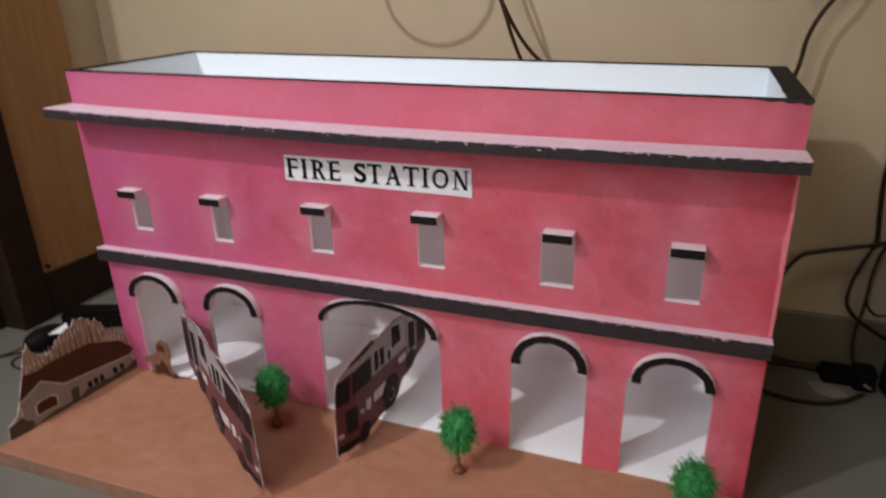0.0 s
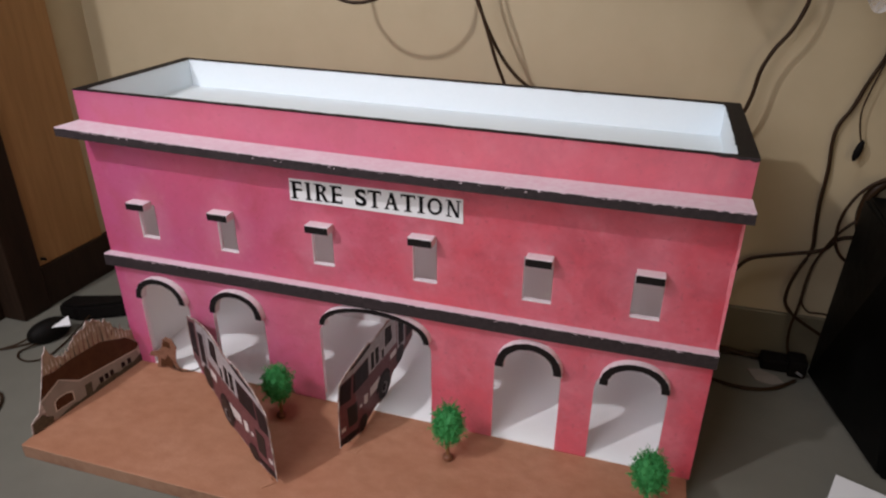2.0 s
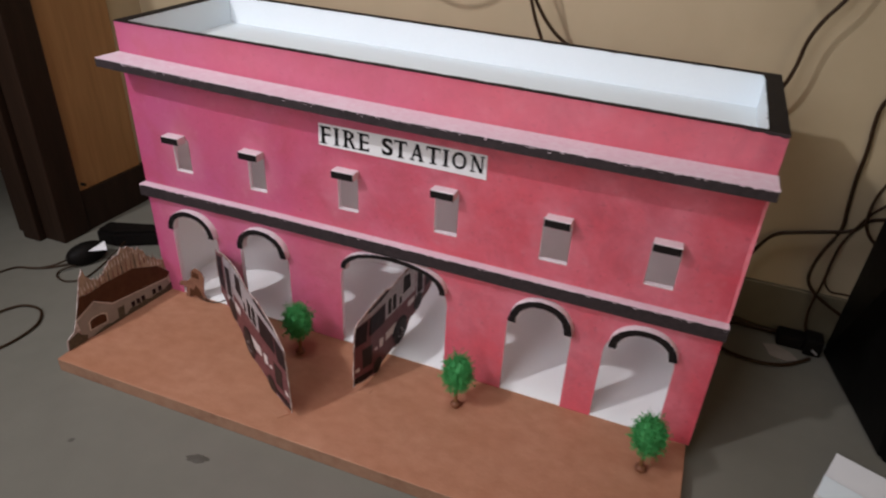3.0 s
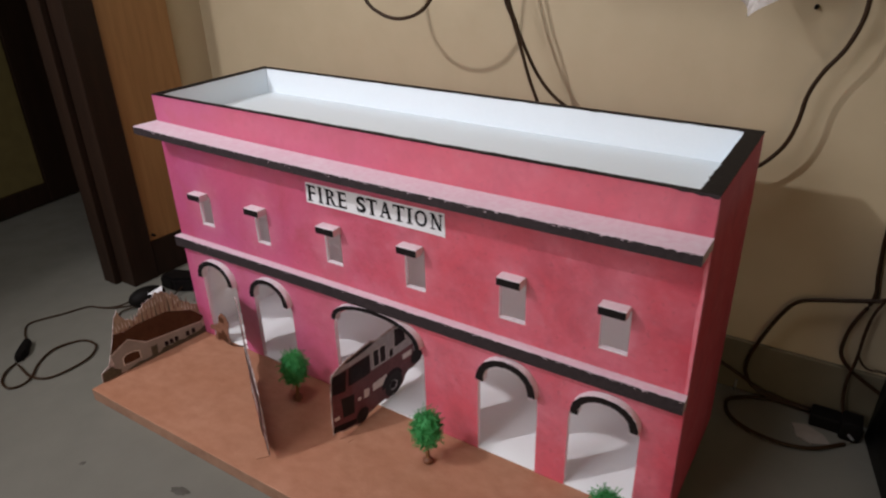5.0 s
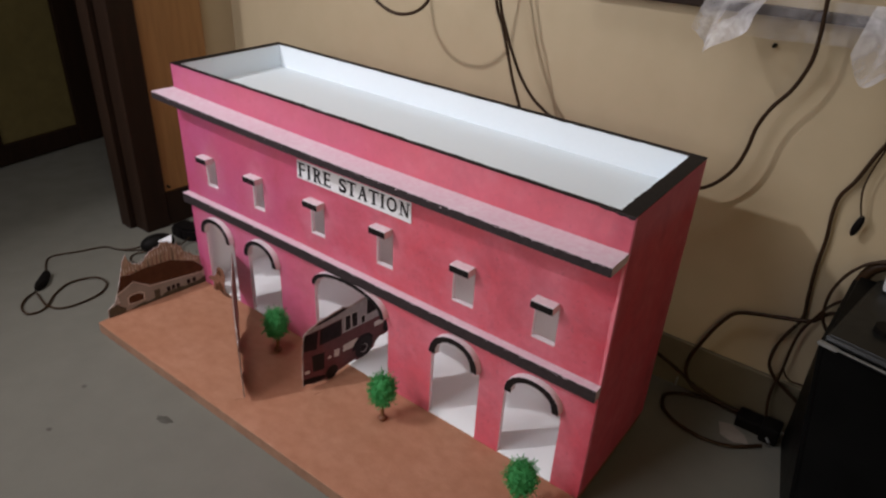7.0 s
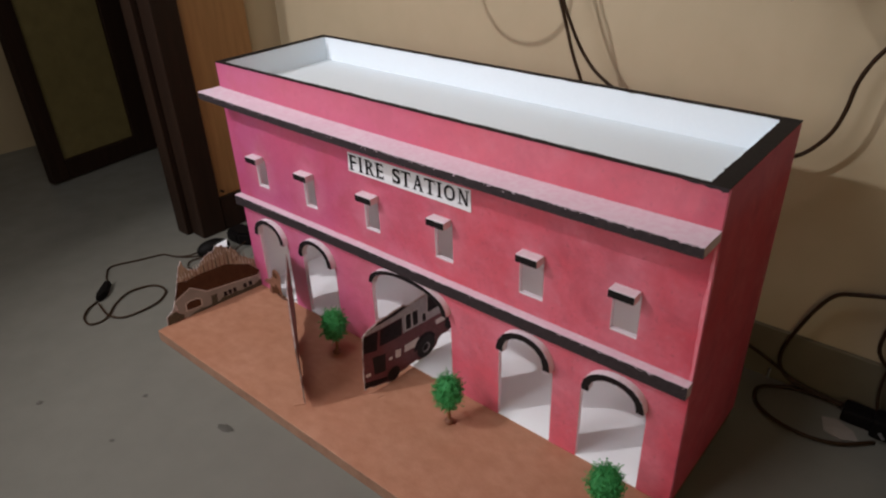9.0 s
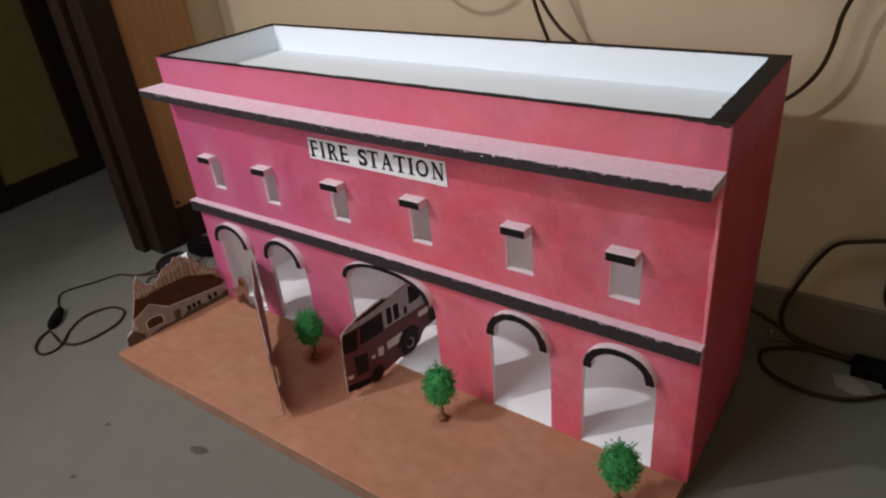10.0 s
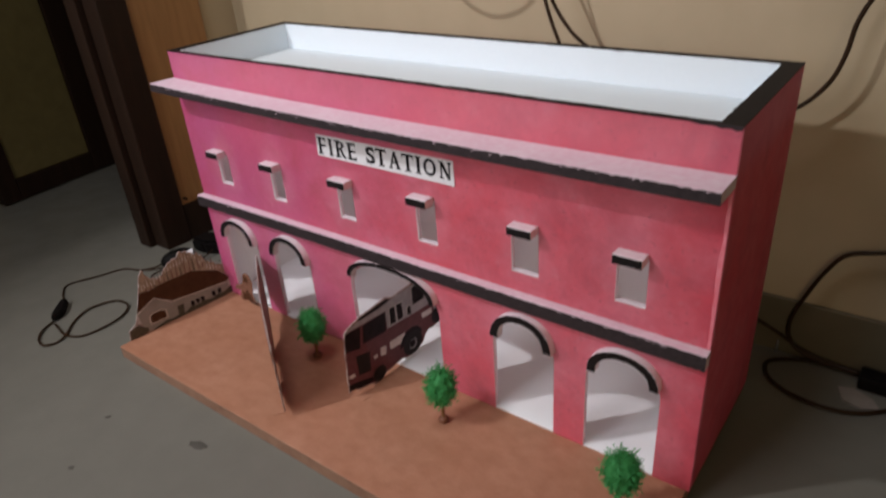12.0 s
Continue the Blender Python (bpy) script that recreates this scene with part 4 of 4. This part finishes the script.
def house_cutout():
    place = lambda s, h, d: Vector((0.0090 + d + 0.085 * s, s, h))
    house = thing("house_cutout", (0.004, -0.08, BASE_Z), "printed cottage and pine trees, cut out of card", "paper cut-out")
    rnd = random.Random(3)
    top = [(-0.140, 0.119), (-0.134, 0.128), (-0.129, 0.113), (-0.120, 0.106), (-0.110, 0.104), (-0.101, 0.113), (-0.093, 0.120), (-0.084, 0.123), (-0.071, 0.131), (-0.060, 0.128),
           (-0.052, 0.122), (-0.044, 0.119), (-0.037, 0.110), (-0.029, 0.096), (-0.020, 0.090), (-0.013, 0.083), (-0.006, 0.080), (-0.005, 0.066)]
    jag = []
    for (a, b), (c, d) in zip(top, top[1:]):
        jag += [(a, b), ((a + c) / 2, (b + d) / 2 - rnd.uniform(0.002, 0.0065))]
    outline = [(-0.181, 0.0206), (0.017, 0.0206), (0.017, 0.026), (0.004, 0.034), (0.001, 0.048), (-0.004, 0.060)] + list(reversed(jag)) + [(-0.147, 0.096), (-0.157, 0.066), (-0.166, 0.044), (-0.179, 0.036)]
    part("card", prism(outline, place, -0.0014, 0.0), CARD, house, "pale card with a cut white edge")

    def ink(name, points, material, level, label=""):
        part(name, prism(points, place, 0.0001 + 0.0002 * level, 0.0002 + 0.0002 * level), material, house, label)

    ink("pines_print", [(-0.147, 0.090)] + [(s, h - 0.0015) for s, h in jag] + [(-0.008, 0.062), (-0.060, 0.086)], PINEINK, 0, "tan printed pine trees")
    for k in range(26):
        s = -0.142 + 0.0052 * k
        high = 0.112 + 0.018 * math.exp(-((s + 0.072) / 0.035) ** 2) - max(0, s + 0.05) * 0.75
        low = high - rnd.uniform(0.012, 0.022)
        ink("pine_stroke", [(s - 0.0011, low), (s + 0.0012, low + 0.001), (s + rnd.uniform(-0.001, 0.001), high - rnd.uniform(0.003, 0.009))], PALEINK, 2, "pale printed branch")
    n = 0
    for s in [-0.138 + 0.0075 * k for k in range(18)]:
        n += 1
        high = 0.100 + 0.022 * math.exp(-((s + 0.070) / 0.035) ** 2) - max(0, s + 0.03) * 0.9
        ink("pine_shade", [(s, 0.088), (s + 0.0028, 0.088), (s + 0.0018 + 0.001 * (n % 3), high - 0.003 * (n % 2))], BUSHINK if n % 3 == 0 else TANINK, 1)
    ink("roof_print", [(-0.160, 0.060), (-0.148, 0.091), (-0.132, 0.088), (-0.109, 0.091), (-0.060, 0.090), (-0.018, 0.072), (0.000, 0.052), (-0.006, 0.044), (-0.103, 0.055), (-0.130, 0.074)], ROOFRED, 2, "brown printed roof")
    ink("gable_print", [(-0.160, 0.058), (-0.130, 0.073), (-0.104, 0.054), (-0.005, 0.044), (-0.003, 0.024), (-0.108, 0.0215), (-0.156, 0.0235)], HOUSEW, 3, "cream printed house wall")
    for a, b in (((-0.162, 0.0575), (-0.130, 0.0738)), ((-0.130, 0.0738), (-0.104, 0.0548)), ((-0.104, 0.0548), (-0.003, 0.0446))):
        ink("eave", [a, b, (b[0], b[1] - 0.0017), (a[0], a[1] - 0.0017)], PALEINK, 4, "pale printed eave")
    ink("window_edge", [(-0.1455, 0.0315), (-0.116, 0.0305), (-0.1155, 0.0450), (-0.123, 0.0495), (-0.138, 0.0500), (-0.145, 0.0460)], PALEINK, 4, "pale printed window edge")
    ink("arched_window", [(-0.1435, 0.033), (-0.118, 0.032), (-0.1175, 0.044), (-0.124, 0.048), (-0.137, 0.0485), (-0.143, 0.045)], ROOFRED, 5)
    ink("door_print", [(-0.099, 0.022), (-0.089, 0.0215), (-0.087, 0.0415), (-0.098, 0.042)], BUSHINK, 4)
    for s in (-0.075, -0.066, -0.057, -0.0365, -0.0255):
        ink("window_print", [(s, 0.030), (s + 0.0062, 0.0295), (s + 0.0064, 0.038), (s, 0.0392)], GLASSINK, 4)
    ink("bush_print", [(-0.180, 0.0212), (-0.152, 0.0212), (-0.150, 0.029), (-0.158, 0.034), (-0.163, 0.041), (-0.172, 0.038), (-0.178, 0.036)], BUSHINK, 5, "dark printed bush")
    ink("bush_print", [(-0.145, 0.0208), (0.016, 0.0208), (0.0155, 0.027), (0.010, 0.033), (0.004, 0.0345), (-0.006, 0.032), (-0.015, 0.0285), (-0.032, 0.029), (-0.040, 0.0265), (-0.052, 0.0305), (-0.064, 0.0285), (-0.078, 0.030), (-0.086, 0.0245), (-0.098, 0.0262), (-0.110, 0.0245), (-0.120, 0.0268), (-0.132, 0.0245)], BUSHINK, 5, "dark printed bush")


house_cutout()

figure_place = lambda s, h, d: Vector((s, -0.0065 - d + 0.02 * (h - 0.02), h))
scrap = thing("paper_scrap", (0.062, -0.006, BASE_Z), "small plain brown paper cut-out leaning on the arch", "paper cut-out")
part("card", prism([(0.043, 0.0205), (0.054, 0.0205), (0.060, 0.030), (0.070, 0.0205), (0.084, 0.0205), (0.079, 0.036), (0.081, 0.050), (0.084, 0.062), (0.078, 0.074), (0.068, 0.077), (0.060, 0.070), (0.058, 0.058), (0.050, 0.050), (0.036, 0.046), (0.032, 0.038), (0.047, 0.038)], figure_place, -0.0010, 0), TANINK, scrap)
part("patch", prism([(0.050, 0.022), (0.062, 0.026), (0.076, 0.022), (0.074, 0.036), (0.066, 0.046), (0.060, 0.036), (0.053, 0.038)], figure_place, 0.0001, 0.0003), ROOFRED, scrap, "redder printed patch")
part("patch", prism([(0.060, 0.060), (0.074, 0.058), (0.073, 0.068), (0.063, 0.070)], figure_place, 0.0001, 0.0003), ROOFRED, scrap)
hose = solid("toy_hose", tube([(0.074, -0.008, 0.030), (0.083, -0.010, 0.026), (0.092, -0.006, 0.0225), (0.104, 0.000, 0.0228), (0.110, 0.012, 0.0235)], 0.0009, sides=6), CABLE, (0.09, -0.006, BASE_Z), "thin dark thread on the board like a toy hose", "thread")

# ---- cables on the wall and floor ----


def cable(points, radius, label, parts=None):
    xs, ys, zs = zip(*points)
    return solid("cable", tube(points, radius, sides=8), CABLE, (sum(xs) / len(xs), sum(ys) / len(ys), min(zs)), label, "cable", "cables", smooth=True)


HANG = "black power cable hanging against the cream wall"
LIE = "black power cable lying on the floor by the wall"


def at(y, points):
    """Points of a plane parallel to the wall."""
    return [(x, y, z) for x, z in points]


cable([(0.176, 0.337, 1.32), (0.185, 0.300, 1.05), (0.203, 0.240, 0.75), (0.218, 0.222, 0.590)] + at(0.22, [(0.239, 0.548), (0.262, 0.531), (0.294, 0.5235), (0.330, 0.531), (0.355, 0.552)]) + [(0.370, 0.222, 0.590), (0.385, 0.240, 0.75), (0.397, 0.300, 1.05), (0.402, 0.337, 1.32)], 0.0026, "black cable hanging in a loop before the wall")
cable([(0.372, 0.337, 1.25), (0.385, 0.310, 0.95), (0.408, 0.280, 0.70)] + at(0.27, [(0.440, 0.562), (0.455, 0.524), (0.469, 0.486), (0.483, 0.446), (0.499, 0.410), (0.510, 0.380), (0.525, 0.300), (0.560, 0.150)]) + [(0.60, 0.280, 0.004)], 0.0025, HANG)
cable([(0.366, 0.337, 1.25), (0.379, 0.322, 0.95), (0.400, 0.295, 0.70)] + at(0.285, [(0.437, 0.560), (0.4535, 0.515), (0.469, 0.482), (0.488, 0.450), (0.510, 0.425), (0.535, 0.408), (0.560, 0.395), (0.600, 0.360), (0.640, 0.180)]) + [(0.66, 0.29, 0.004)], 0.0025, HANG)
cable([(0.700, 0.305, 0.200)] + at(0.305, [(0.725, 0.290), (0.745, 0.330), (0.765, 0.343), (0.786, 0.353), (0.802, 0.368), (0.816, 0.390), (0.8235, 0.417), (0.8275, 0.448), (0.838, 0.475), (0.855, 0.502), (0.8655, 0.535), (0.866, 0.566), (0.863, 0.600), (0.858, 0.660)]) + [(0.850, 0.285, 0.80), (0.846, 0.300, 1.02), (0.842, 0.337, 1.25)], 0.0027, HANG)
cable(at(0.333, [(1.004, 0.575), (0.990, 0.530), (0.973, 0.470), (0.961, 0.436), (0.951, 0.402), (0.940, 0.377), (0.939, 0.351), (0.9425, 0.315), (0.943, 0.270), (0.9465, 0.227), (0.949, 0.195)]) + at(0.325, [(0.935, 0.159), (0.930, 0.133), (0.931, 0.108), (0.945, 0.089), (0.967, 0.074), (1.010, 0.050)]), 0.0026, HANG)
cable([(1.030, 0.300, 0.262)] + at(0.319, [(1.000, 0.256), (0.978, 0.238), (0.965, 0.213), (0.953, 0.181), (0.9495, 0.150), (0.949, 0.121), (0.948, 0.101), (0.945, 0.074), (0.947, 0.042)]) + [(0.956, 0.312, 0.010)], 0.0021, HANG)
cable(at(0.316, [(0.9495, 0.140), (0.950, 0.117), (0.962, 0.102), (0.979, 0.102), (1.015, 0.100)]), 0.0015, HANG)
cable(at(0.327, [(1.060, 0.240), (1.000, 0.225), (0.977, 0.218), (0.961, 0.199), (0.927, 0.1885), (0.895, 0.180), (0.868, 0.170), (0.852, 0.147), (0.836, 0.108), (0.8225, 0.062), (0.8235, 0.034), (0.839, 0.014), (0.873, 0.006)]) + [(0.914, 0.322, 0.008)], 0.0028, "black cable looping from the computer down to the floor")
cable(at(0.316, [(1.010, 0.180), (0.985, 0.195), (0.972, 0.215), (0.969, 0.245), (0.974, 0.272), (0.986, 0.296), (1.004, 0.312), (1.040, 0.320), (1.090, 0.318)]), 0.0022, "black cable bent up on to the computer")
cable([(0.690, 0.326, 0.080)] + at(0.328, [(0.750, 0.055), (0.785, 0.0424), (0.813, 0.0304), (0.844, 0.0152), (0.880, 0.008), (0.918, 0.006)]), 0.0026, "black power cable sloping down the skirting to the floor")
cable([(0.925, 0.325, 0.006)] + [(x, y, 0.004) for x, y in ((0.880, 0.327), (0.848, 0.322), (0.815, 0.302), (0.809, 0.283), (0.820, 0.258), (0.849, 0.240), (0.890, 0.235), (0.927, 0.247), (0.960, 0.277))], 0.0027, LIE)
thin = thing("thin_cable", (0.966, 0.325, 0.33), "thin cable with a plug, hanging by the wall", "cable")
part("lead", tube(at(0.326, [(0.992, 0.5780), (0.985, 0.520), (0.970, 0.455), (0.963, 0.420), (0.961, 0.397), (0.965, 0.376), (0.970, 0.361)]), 0.0012, sides=6), CABLE, thin)
bm = bmesh.new()
bmesh.ops.create_icosphere(bm, subdivisions=3, radius=1.0)
for v in bm.verts:
    v.co = Vector((0.9696 + 0.0050 * v.co.x + 0.0025 * v.co.z, 0.326 + 0.0042 * v.co.y, 0.348 + 0.0150 * v.co.z))
part("plug", bm, PLASTM, thin, "small black oval plug", smooth=True)
adapter = thing("power_adapter", (0.94, 0.31, 0), "black power adapters heaped on the floor", "power adapter")
part("body", box(0.914, 0.954, 0.298, 0.326, 0.0, 0.020, 0.004), PLASTM, adapter)
part("plug", box(0.950, 0.976, 0.288, 0.320, 0.0, 0.029, 0.005), PLASTM, adapter)
part("pin", tube([(0.962, 0.2875, 0.012), (0.968, 0.280, 0.011)], 0.0020, per=2), SILVER, adapter, "bright metal pin")
bm = bmesh.new()
rag = [(0.895, 0.290), (0.904, 0.264), (0.925, 0.258), (0.944, 0.268), (0.935, 0.284), (0.912, 0.296)]
prism(rag, lambda s, h, d: Vector((s, h, 0.0006 + d)), 0.0, 0.0016, bm)
solid("cloth_scrap", bm, HOUSEW, (0.915, 0.28, 0), "pale scrap lying under the adapters", "scrap")

# silver peg added to give the small bright glint at the skirting
solid("glint_peg", tube([(0.812, 0.3295, 0.0), (0.8122, 0.3297, 0.018)], 0.0018, sides=8, per=3), SILVER, (0.812, 0.3295, 0), "short silver peg put where a glint shows by the skirting", "pin", smooth=True)

charger = thing("charger_lead", (-0.2, -0.18, 0), "black charger lead coiled on the grey floor", "cable")
Z = 0.0022
part("lead", tube([(x, y, Z) for x, y in ((-0.210, 0.012), (-0.226, -0.006), (-0.242, -0.022), (-0.266, -0.034), (-0.290, -0.045), (-0.306, -0.086), (-0.326, -0.135), (-0.300, -0.158), (-0.262, -0.172))], 0.0016, sides=6), CABLE, charger)
part("lead", tube([(x, y, Z + 0.001 * (k % 2)) for k, (x, y) in enumerate(((-0.214, -0.215), (-0.200, -0.238), (-0.178, -0.254), (-0.150, -0.257), (-0.142, -0.240), (-0.151, -0.221), (-0.180, -0.195), (-0.198, -0.160), (-0.189, -0.123), (-0.165, -0.112), (-0.140, -0.118), (-0.118, -0.150), (-0.121, -0.203), (-0.150, -0.222), (-0.205, -0.216)))], 0.0019, sides=6), CABLE, charger)
bm = prism([(-0.264, -0.176), (-0.256, -0.168), (-0.222, -0.190), (-0.211, -0.208), (-0.216, -0.215), (-0.232, -0.206)], lambda s, h, d: Vector((s, h, d)), 0.0, 0.012)
bmesh.ops.bevel(bm, geom=list(bm.edges), offset=0.002, segments=2, affect="EDGES")
part("plug", bm, PLASTM, charger, "black plug")

# ---- dark things behind the cottage ----
strip_box = thing("extension_strip", (-0.16, 0.07, 0), "black extension block on the floor by the door post", "extension block")
bm = prism([(-0.236, 0.078), (-0.196, 0.080), (-0.122, 0.126), (-0.136, 0.152), (-0.238, 0.116)], lambda s, h, d: Vector((s, h, d)), 0.0, 0.030)
bmesh.ops.bevel(bm, geom=list(bm.edges), offset=0.006, segments=2, affect="EDGES")
part("body", bm, PLASTM, strip_box)
bm = bmesh.new()
bmesh.ops.create_icosphere(bm, subdivisions=3, radius=1.0)
for v in bm.verts:
    v.co = Vector((-0.203 + 0.021 * v.co.x + 0.006 * v.co.y, 0.028 + 0.034 * v.co.y, max(0.0002, 0.015 + 0.020 * v.co.z)))
part("plug", bm, PLASTM, strip_box, "rounded black plug", smooth=True)
part("lead", tube([(-0.222, 0.004, 0.010), (-0.236, -0.012, 0.004), (-0.252, -0.028, 0.0026), (-0.270, -0.036, 0.0024)], 0.0017, sides=6), CABLE, strip_box)
part("lead", tube([(-0.200, 0.004, 0.006), (-0.214, -0.020, 0.003), (-0.203, -0.035, 0.0024), (-0.178, -0.038, 0.0024), (-0.161, -0.020, 0.0024), (-0.166, 0.017, 0.0024), (-0.174, 0.050, 0.004), (-0.180, 0.090, 0.012)], 0.0014, sides=6), CABLE, strip_box)
bm = bmesh.new()
for d in (0.0, 0.0008):
    corners = [bm.verts.new((x + d, y - d, z)) for x, y, z in ((-0.183, 0.018, 0.030), (-0.164, 0.038, 0.027), (-0.175, 0.046, 0.038))]
    bm.faces.new(corners)
solid("paper_label", bm, PAPER, (-0.17, 0.04, 0.026), "small white paper corner leaning on the black plug", "paper")

# ---- computer ----
pc = thing("computer_tower", (1.1, 0.2, 0), "black glossy computer case standing on the floor by the wall", "computer")
LOW = [(0.979, 0.308), (1.026, 0.092), (1.22, 0.060), (1.20, 0.310)]
HIGH = [(0.988, 0.309), (0.980, 0.116), (1.20, 0.066), (1.20, 0.310)]


def tapered(low, high, z0, z1, bevel):
    bm = bmesh.new()
    a = [bm.verts.new((x, y, z0)) for x, y in low]
    b = [bm.verts.new((x, y, z1)) for x, y in high]
    bm.faces.new(list(reversed(a)))
    bm.faces.new(b)
    for i in range(4):
        bm.faces.new((a[i], a[(i + 1) % 4], b[(i + 1) % 4], b[i]))
    bmesh.ops.bevel(bm, geom=list(bm.edges), offset=bevel, segments=3, affect="EDGES")
    return bm


part("body", tapered(LOW, HIGH, 0.0, 0.2935, 0.006), PLAST, pc, "gloss black plastic body", smooth=False)
part("top_panel", tapered([(1.012, 0.304), (0.9835, 0.1205), (1.19, 0.074), (1.19, 0.304)], [(1.014, 0.300), (0.9860, 0.1240), (1.185, 0.080), (1.185, 0.300)], 0.2938, 0.300, 0.002), GREY, pc, "grey top panel")
part("trim", prism([(0.9800, 0.1138), (1.090, 0.0888), (1.0905, 0.0906), (0.9806, 0.1156)], lambda s, h, d: Vector((s, h, d)), 0.2925, 0.2941), SILVER, pc, "thin silver edge trim")
# extra silver piece shaped for the short highlight at the trim's corner
part("corner_cap", prism([(0.9794, 0.1130), (0.9990, 0.1085), (0.9996, 0.1120), (0.9812, 0.1172)], lambda s, h, d: Vector((s, h, d)), 0.2905, 0.2945), SILVER, pc, "silver corner piece for the trim's highlight")
part("button", tube([(1.035, 0.17, 0.299), (1.035, 0.17, 0.306)], 0.013, sides=16, per=2), PLASTM, pc)
part("vent", box(1.03, 1.09, 0.215, 0.250, 0.2995, 0.3015, 0.0008), PLASTM, pc)
solid("white_gadget", box(1.018, 1.092, 0.262, 0.298, 0.3002, 0.316, 0.006), WHITEP, (1.06, 0.23, 0.302), "small white plastic gadget on the computer", "gadget")
for r, way in ((0.0075, [(1.060, 0.322, 0.170), (1.018, 0.323, 0.205), (0.996, 0.323, 0.252), (1.002, 0.323, 0.298), (1.035, 0.324, 0.314), (1.12, 0.325, 0.318)]), (0.0085, [(1.080, 0.321, 0.180), (1.036, 0.321, 0.215), (1.018, 0.321, 0.258), (1.034, 0.321, 0.290), (1.120, 0.322, 0.300)])):
    solid("thick_cable", tube(way, r), CABLE, (1.0, 0.322, way[0][2]), "thick black cable bent up behind the computer", "cable", "cables", smooth=True)

paper = thing("paper_carton", (0.99, 0.03, 0), "white flattened paper carton on the floor", "paper")
part("sheet", prism([(0.974, 0.076), (1.034, 0.054), (1.012, -0.022), (0.944, 0.000)], lambda s, h, d: Vector((s, h, 0.003 + d + 0.08 * max(0, h))), -0.003, 0.001), PAPER, paper)
part("flap", prism([(0.955, 0.030), (0.996, 0.014), (0.986, -0.018), (0.946, -0.002)], lambda s, h, d: Vector((s, h, 0.0075 + d + 0.08 * max(0, h))), 0.0, 0.001), FOAM, paper, "brighter white flap")

# ---- shelf with a plastic cover ----
shelf = thing("wall_shelf", (1.0, 0.33, 0.578), "dark narrow shelf on the wall under a clear plastic sheet", "shelf")
part("board", box(0.56, 1.60, 0.318, WALL_Y, 0.578, 0.589, 0.002), WOODD, shelf)
part("bracket", box(0.96, 0.972, 0.322, WALL_Y, 0.545, 0.5778, 0.001), WOODD, shelf)

def drape(x0, x1, low, amp, waves, seed, y):
    """A hanging fold of clear sheet from the shelf's edge: its lower edge follows low(f), at the depth y."""
    bm = bmesh.new()
    rnd = random.Random(seed)
    nx, nz = 44, 12
    ph = [rnd.uniform(0, 6.28) for _ in range(3)]
    rows = []
    for k in range(nz + 1):
        g = k / nz
        row = []
        for i in range(nx + 1):
            f = i / nx
            bottom = low(f)
            z = 0.603 + (bottom - 0.603) * g
            wob = amp * g * (math.sin(waves * f * 6.28 + ph[0]) + 0.5 * math.sin(2.3 * waves * f * 6.28 + ph[1] + 2 * g))
            row.append(bm.verts.new((x0 + (x1 - x0) * f + 0.006 * g * math.sin(9 * f + ph[2]), 0.314 + (y - 0.314) * g ** 0.6 + wob, z)))
        rows.append(row)
    for a, b in zip(rows, rows[1:]):
        for i in range(nx):
            bm.faces.new((a[i], a[i + 1], b[i + 1], b[i]))
    return bm


cover = thing("plastic_cover", (0.9, 0.235, 0.55), "clear crumpled polythene sheet hanging over the shelf edge", "plastic sheet")
part("fold", drape(0.7355, 0.804, lambda f: 0.584 - 0.046 * max(0.0, 1 - abs(f - 0.40) / 0.60) ** 0.75, 0.005, 1.6, 2, 0.240), POLY, cover, smooth=True)
part("sheet", drape(0.776, 0.938, lambda f: 0.5540 - 0.002 * math.sin(7 * f), 0.002, 0.8, 4, 0.3165), FILM, cover, "flat see-through stretch of the sheet", smooth=True)
part("fold", drape(0.9112, 1.085, lambda f: 0.566 - 0.038 * math.exp(-((f - 0.13) / 0.11) ** 2) - 0.011 * f, 0.006, 2.6, 7, 0.255), POLY, cover, smooth=True)
solid("nail", tube([(0.8152, WALL_Y - 0.006, 0.542), (0.8152, WALL_Y - 0.0004, 0.543)], 0.0026, per=2), PLASTM, (0.8152, WALL_Y, 0.542), "small dark nail in the wall", "nail")

# ---- marks on the floor ----


def smudge(x, y, rx, ry, turn, seed):
    rnd = random.Random(seed)
    pts = []
    for k in range(22):
        a = 2 * math.pi * k / 22
        r = 1 + rnd.uniform(-0.25, 0.25)
        u, w = rx * r * math.cos(a), ry * r * math.sin(a)
        c, s = math.cos(turn), math.sin(turn)
        pts.append((x + u * c - w * s, y + u * s + w * c))
    solid("floor_mark", prism(pts, lambda s, h, d: Vector((s, h, d)), 0.0002, 0.0005), STAIN, (x, y, 0), "small dull grime mark on the floor", "stain", "floor marks", "structure")


for k, m in enumerate(((0.263, -0.246, 0.013, 0.006, 0.3), (0.108, -0.285, 0.004, 0.003, 0.9), (-0.004, -0.394, 0.005, 0.004, 0.2), (0.16, -0.36, 0.004, 0.003, 0.5))):
    smudge(*m, k)
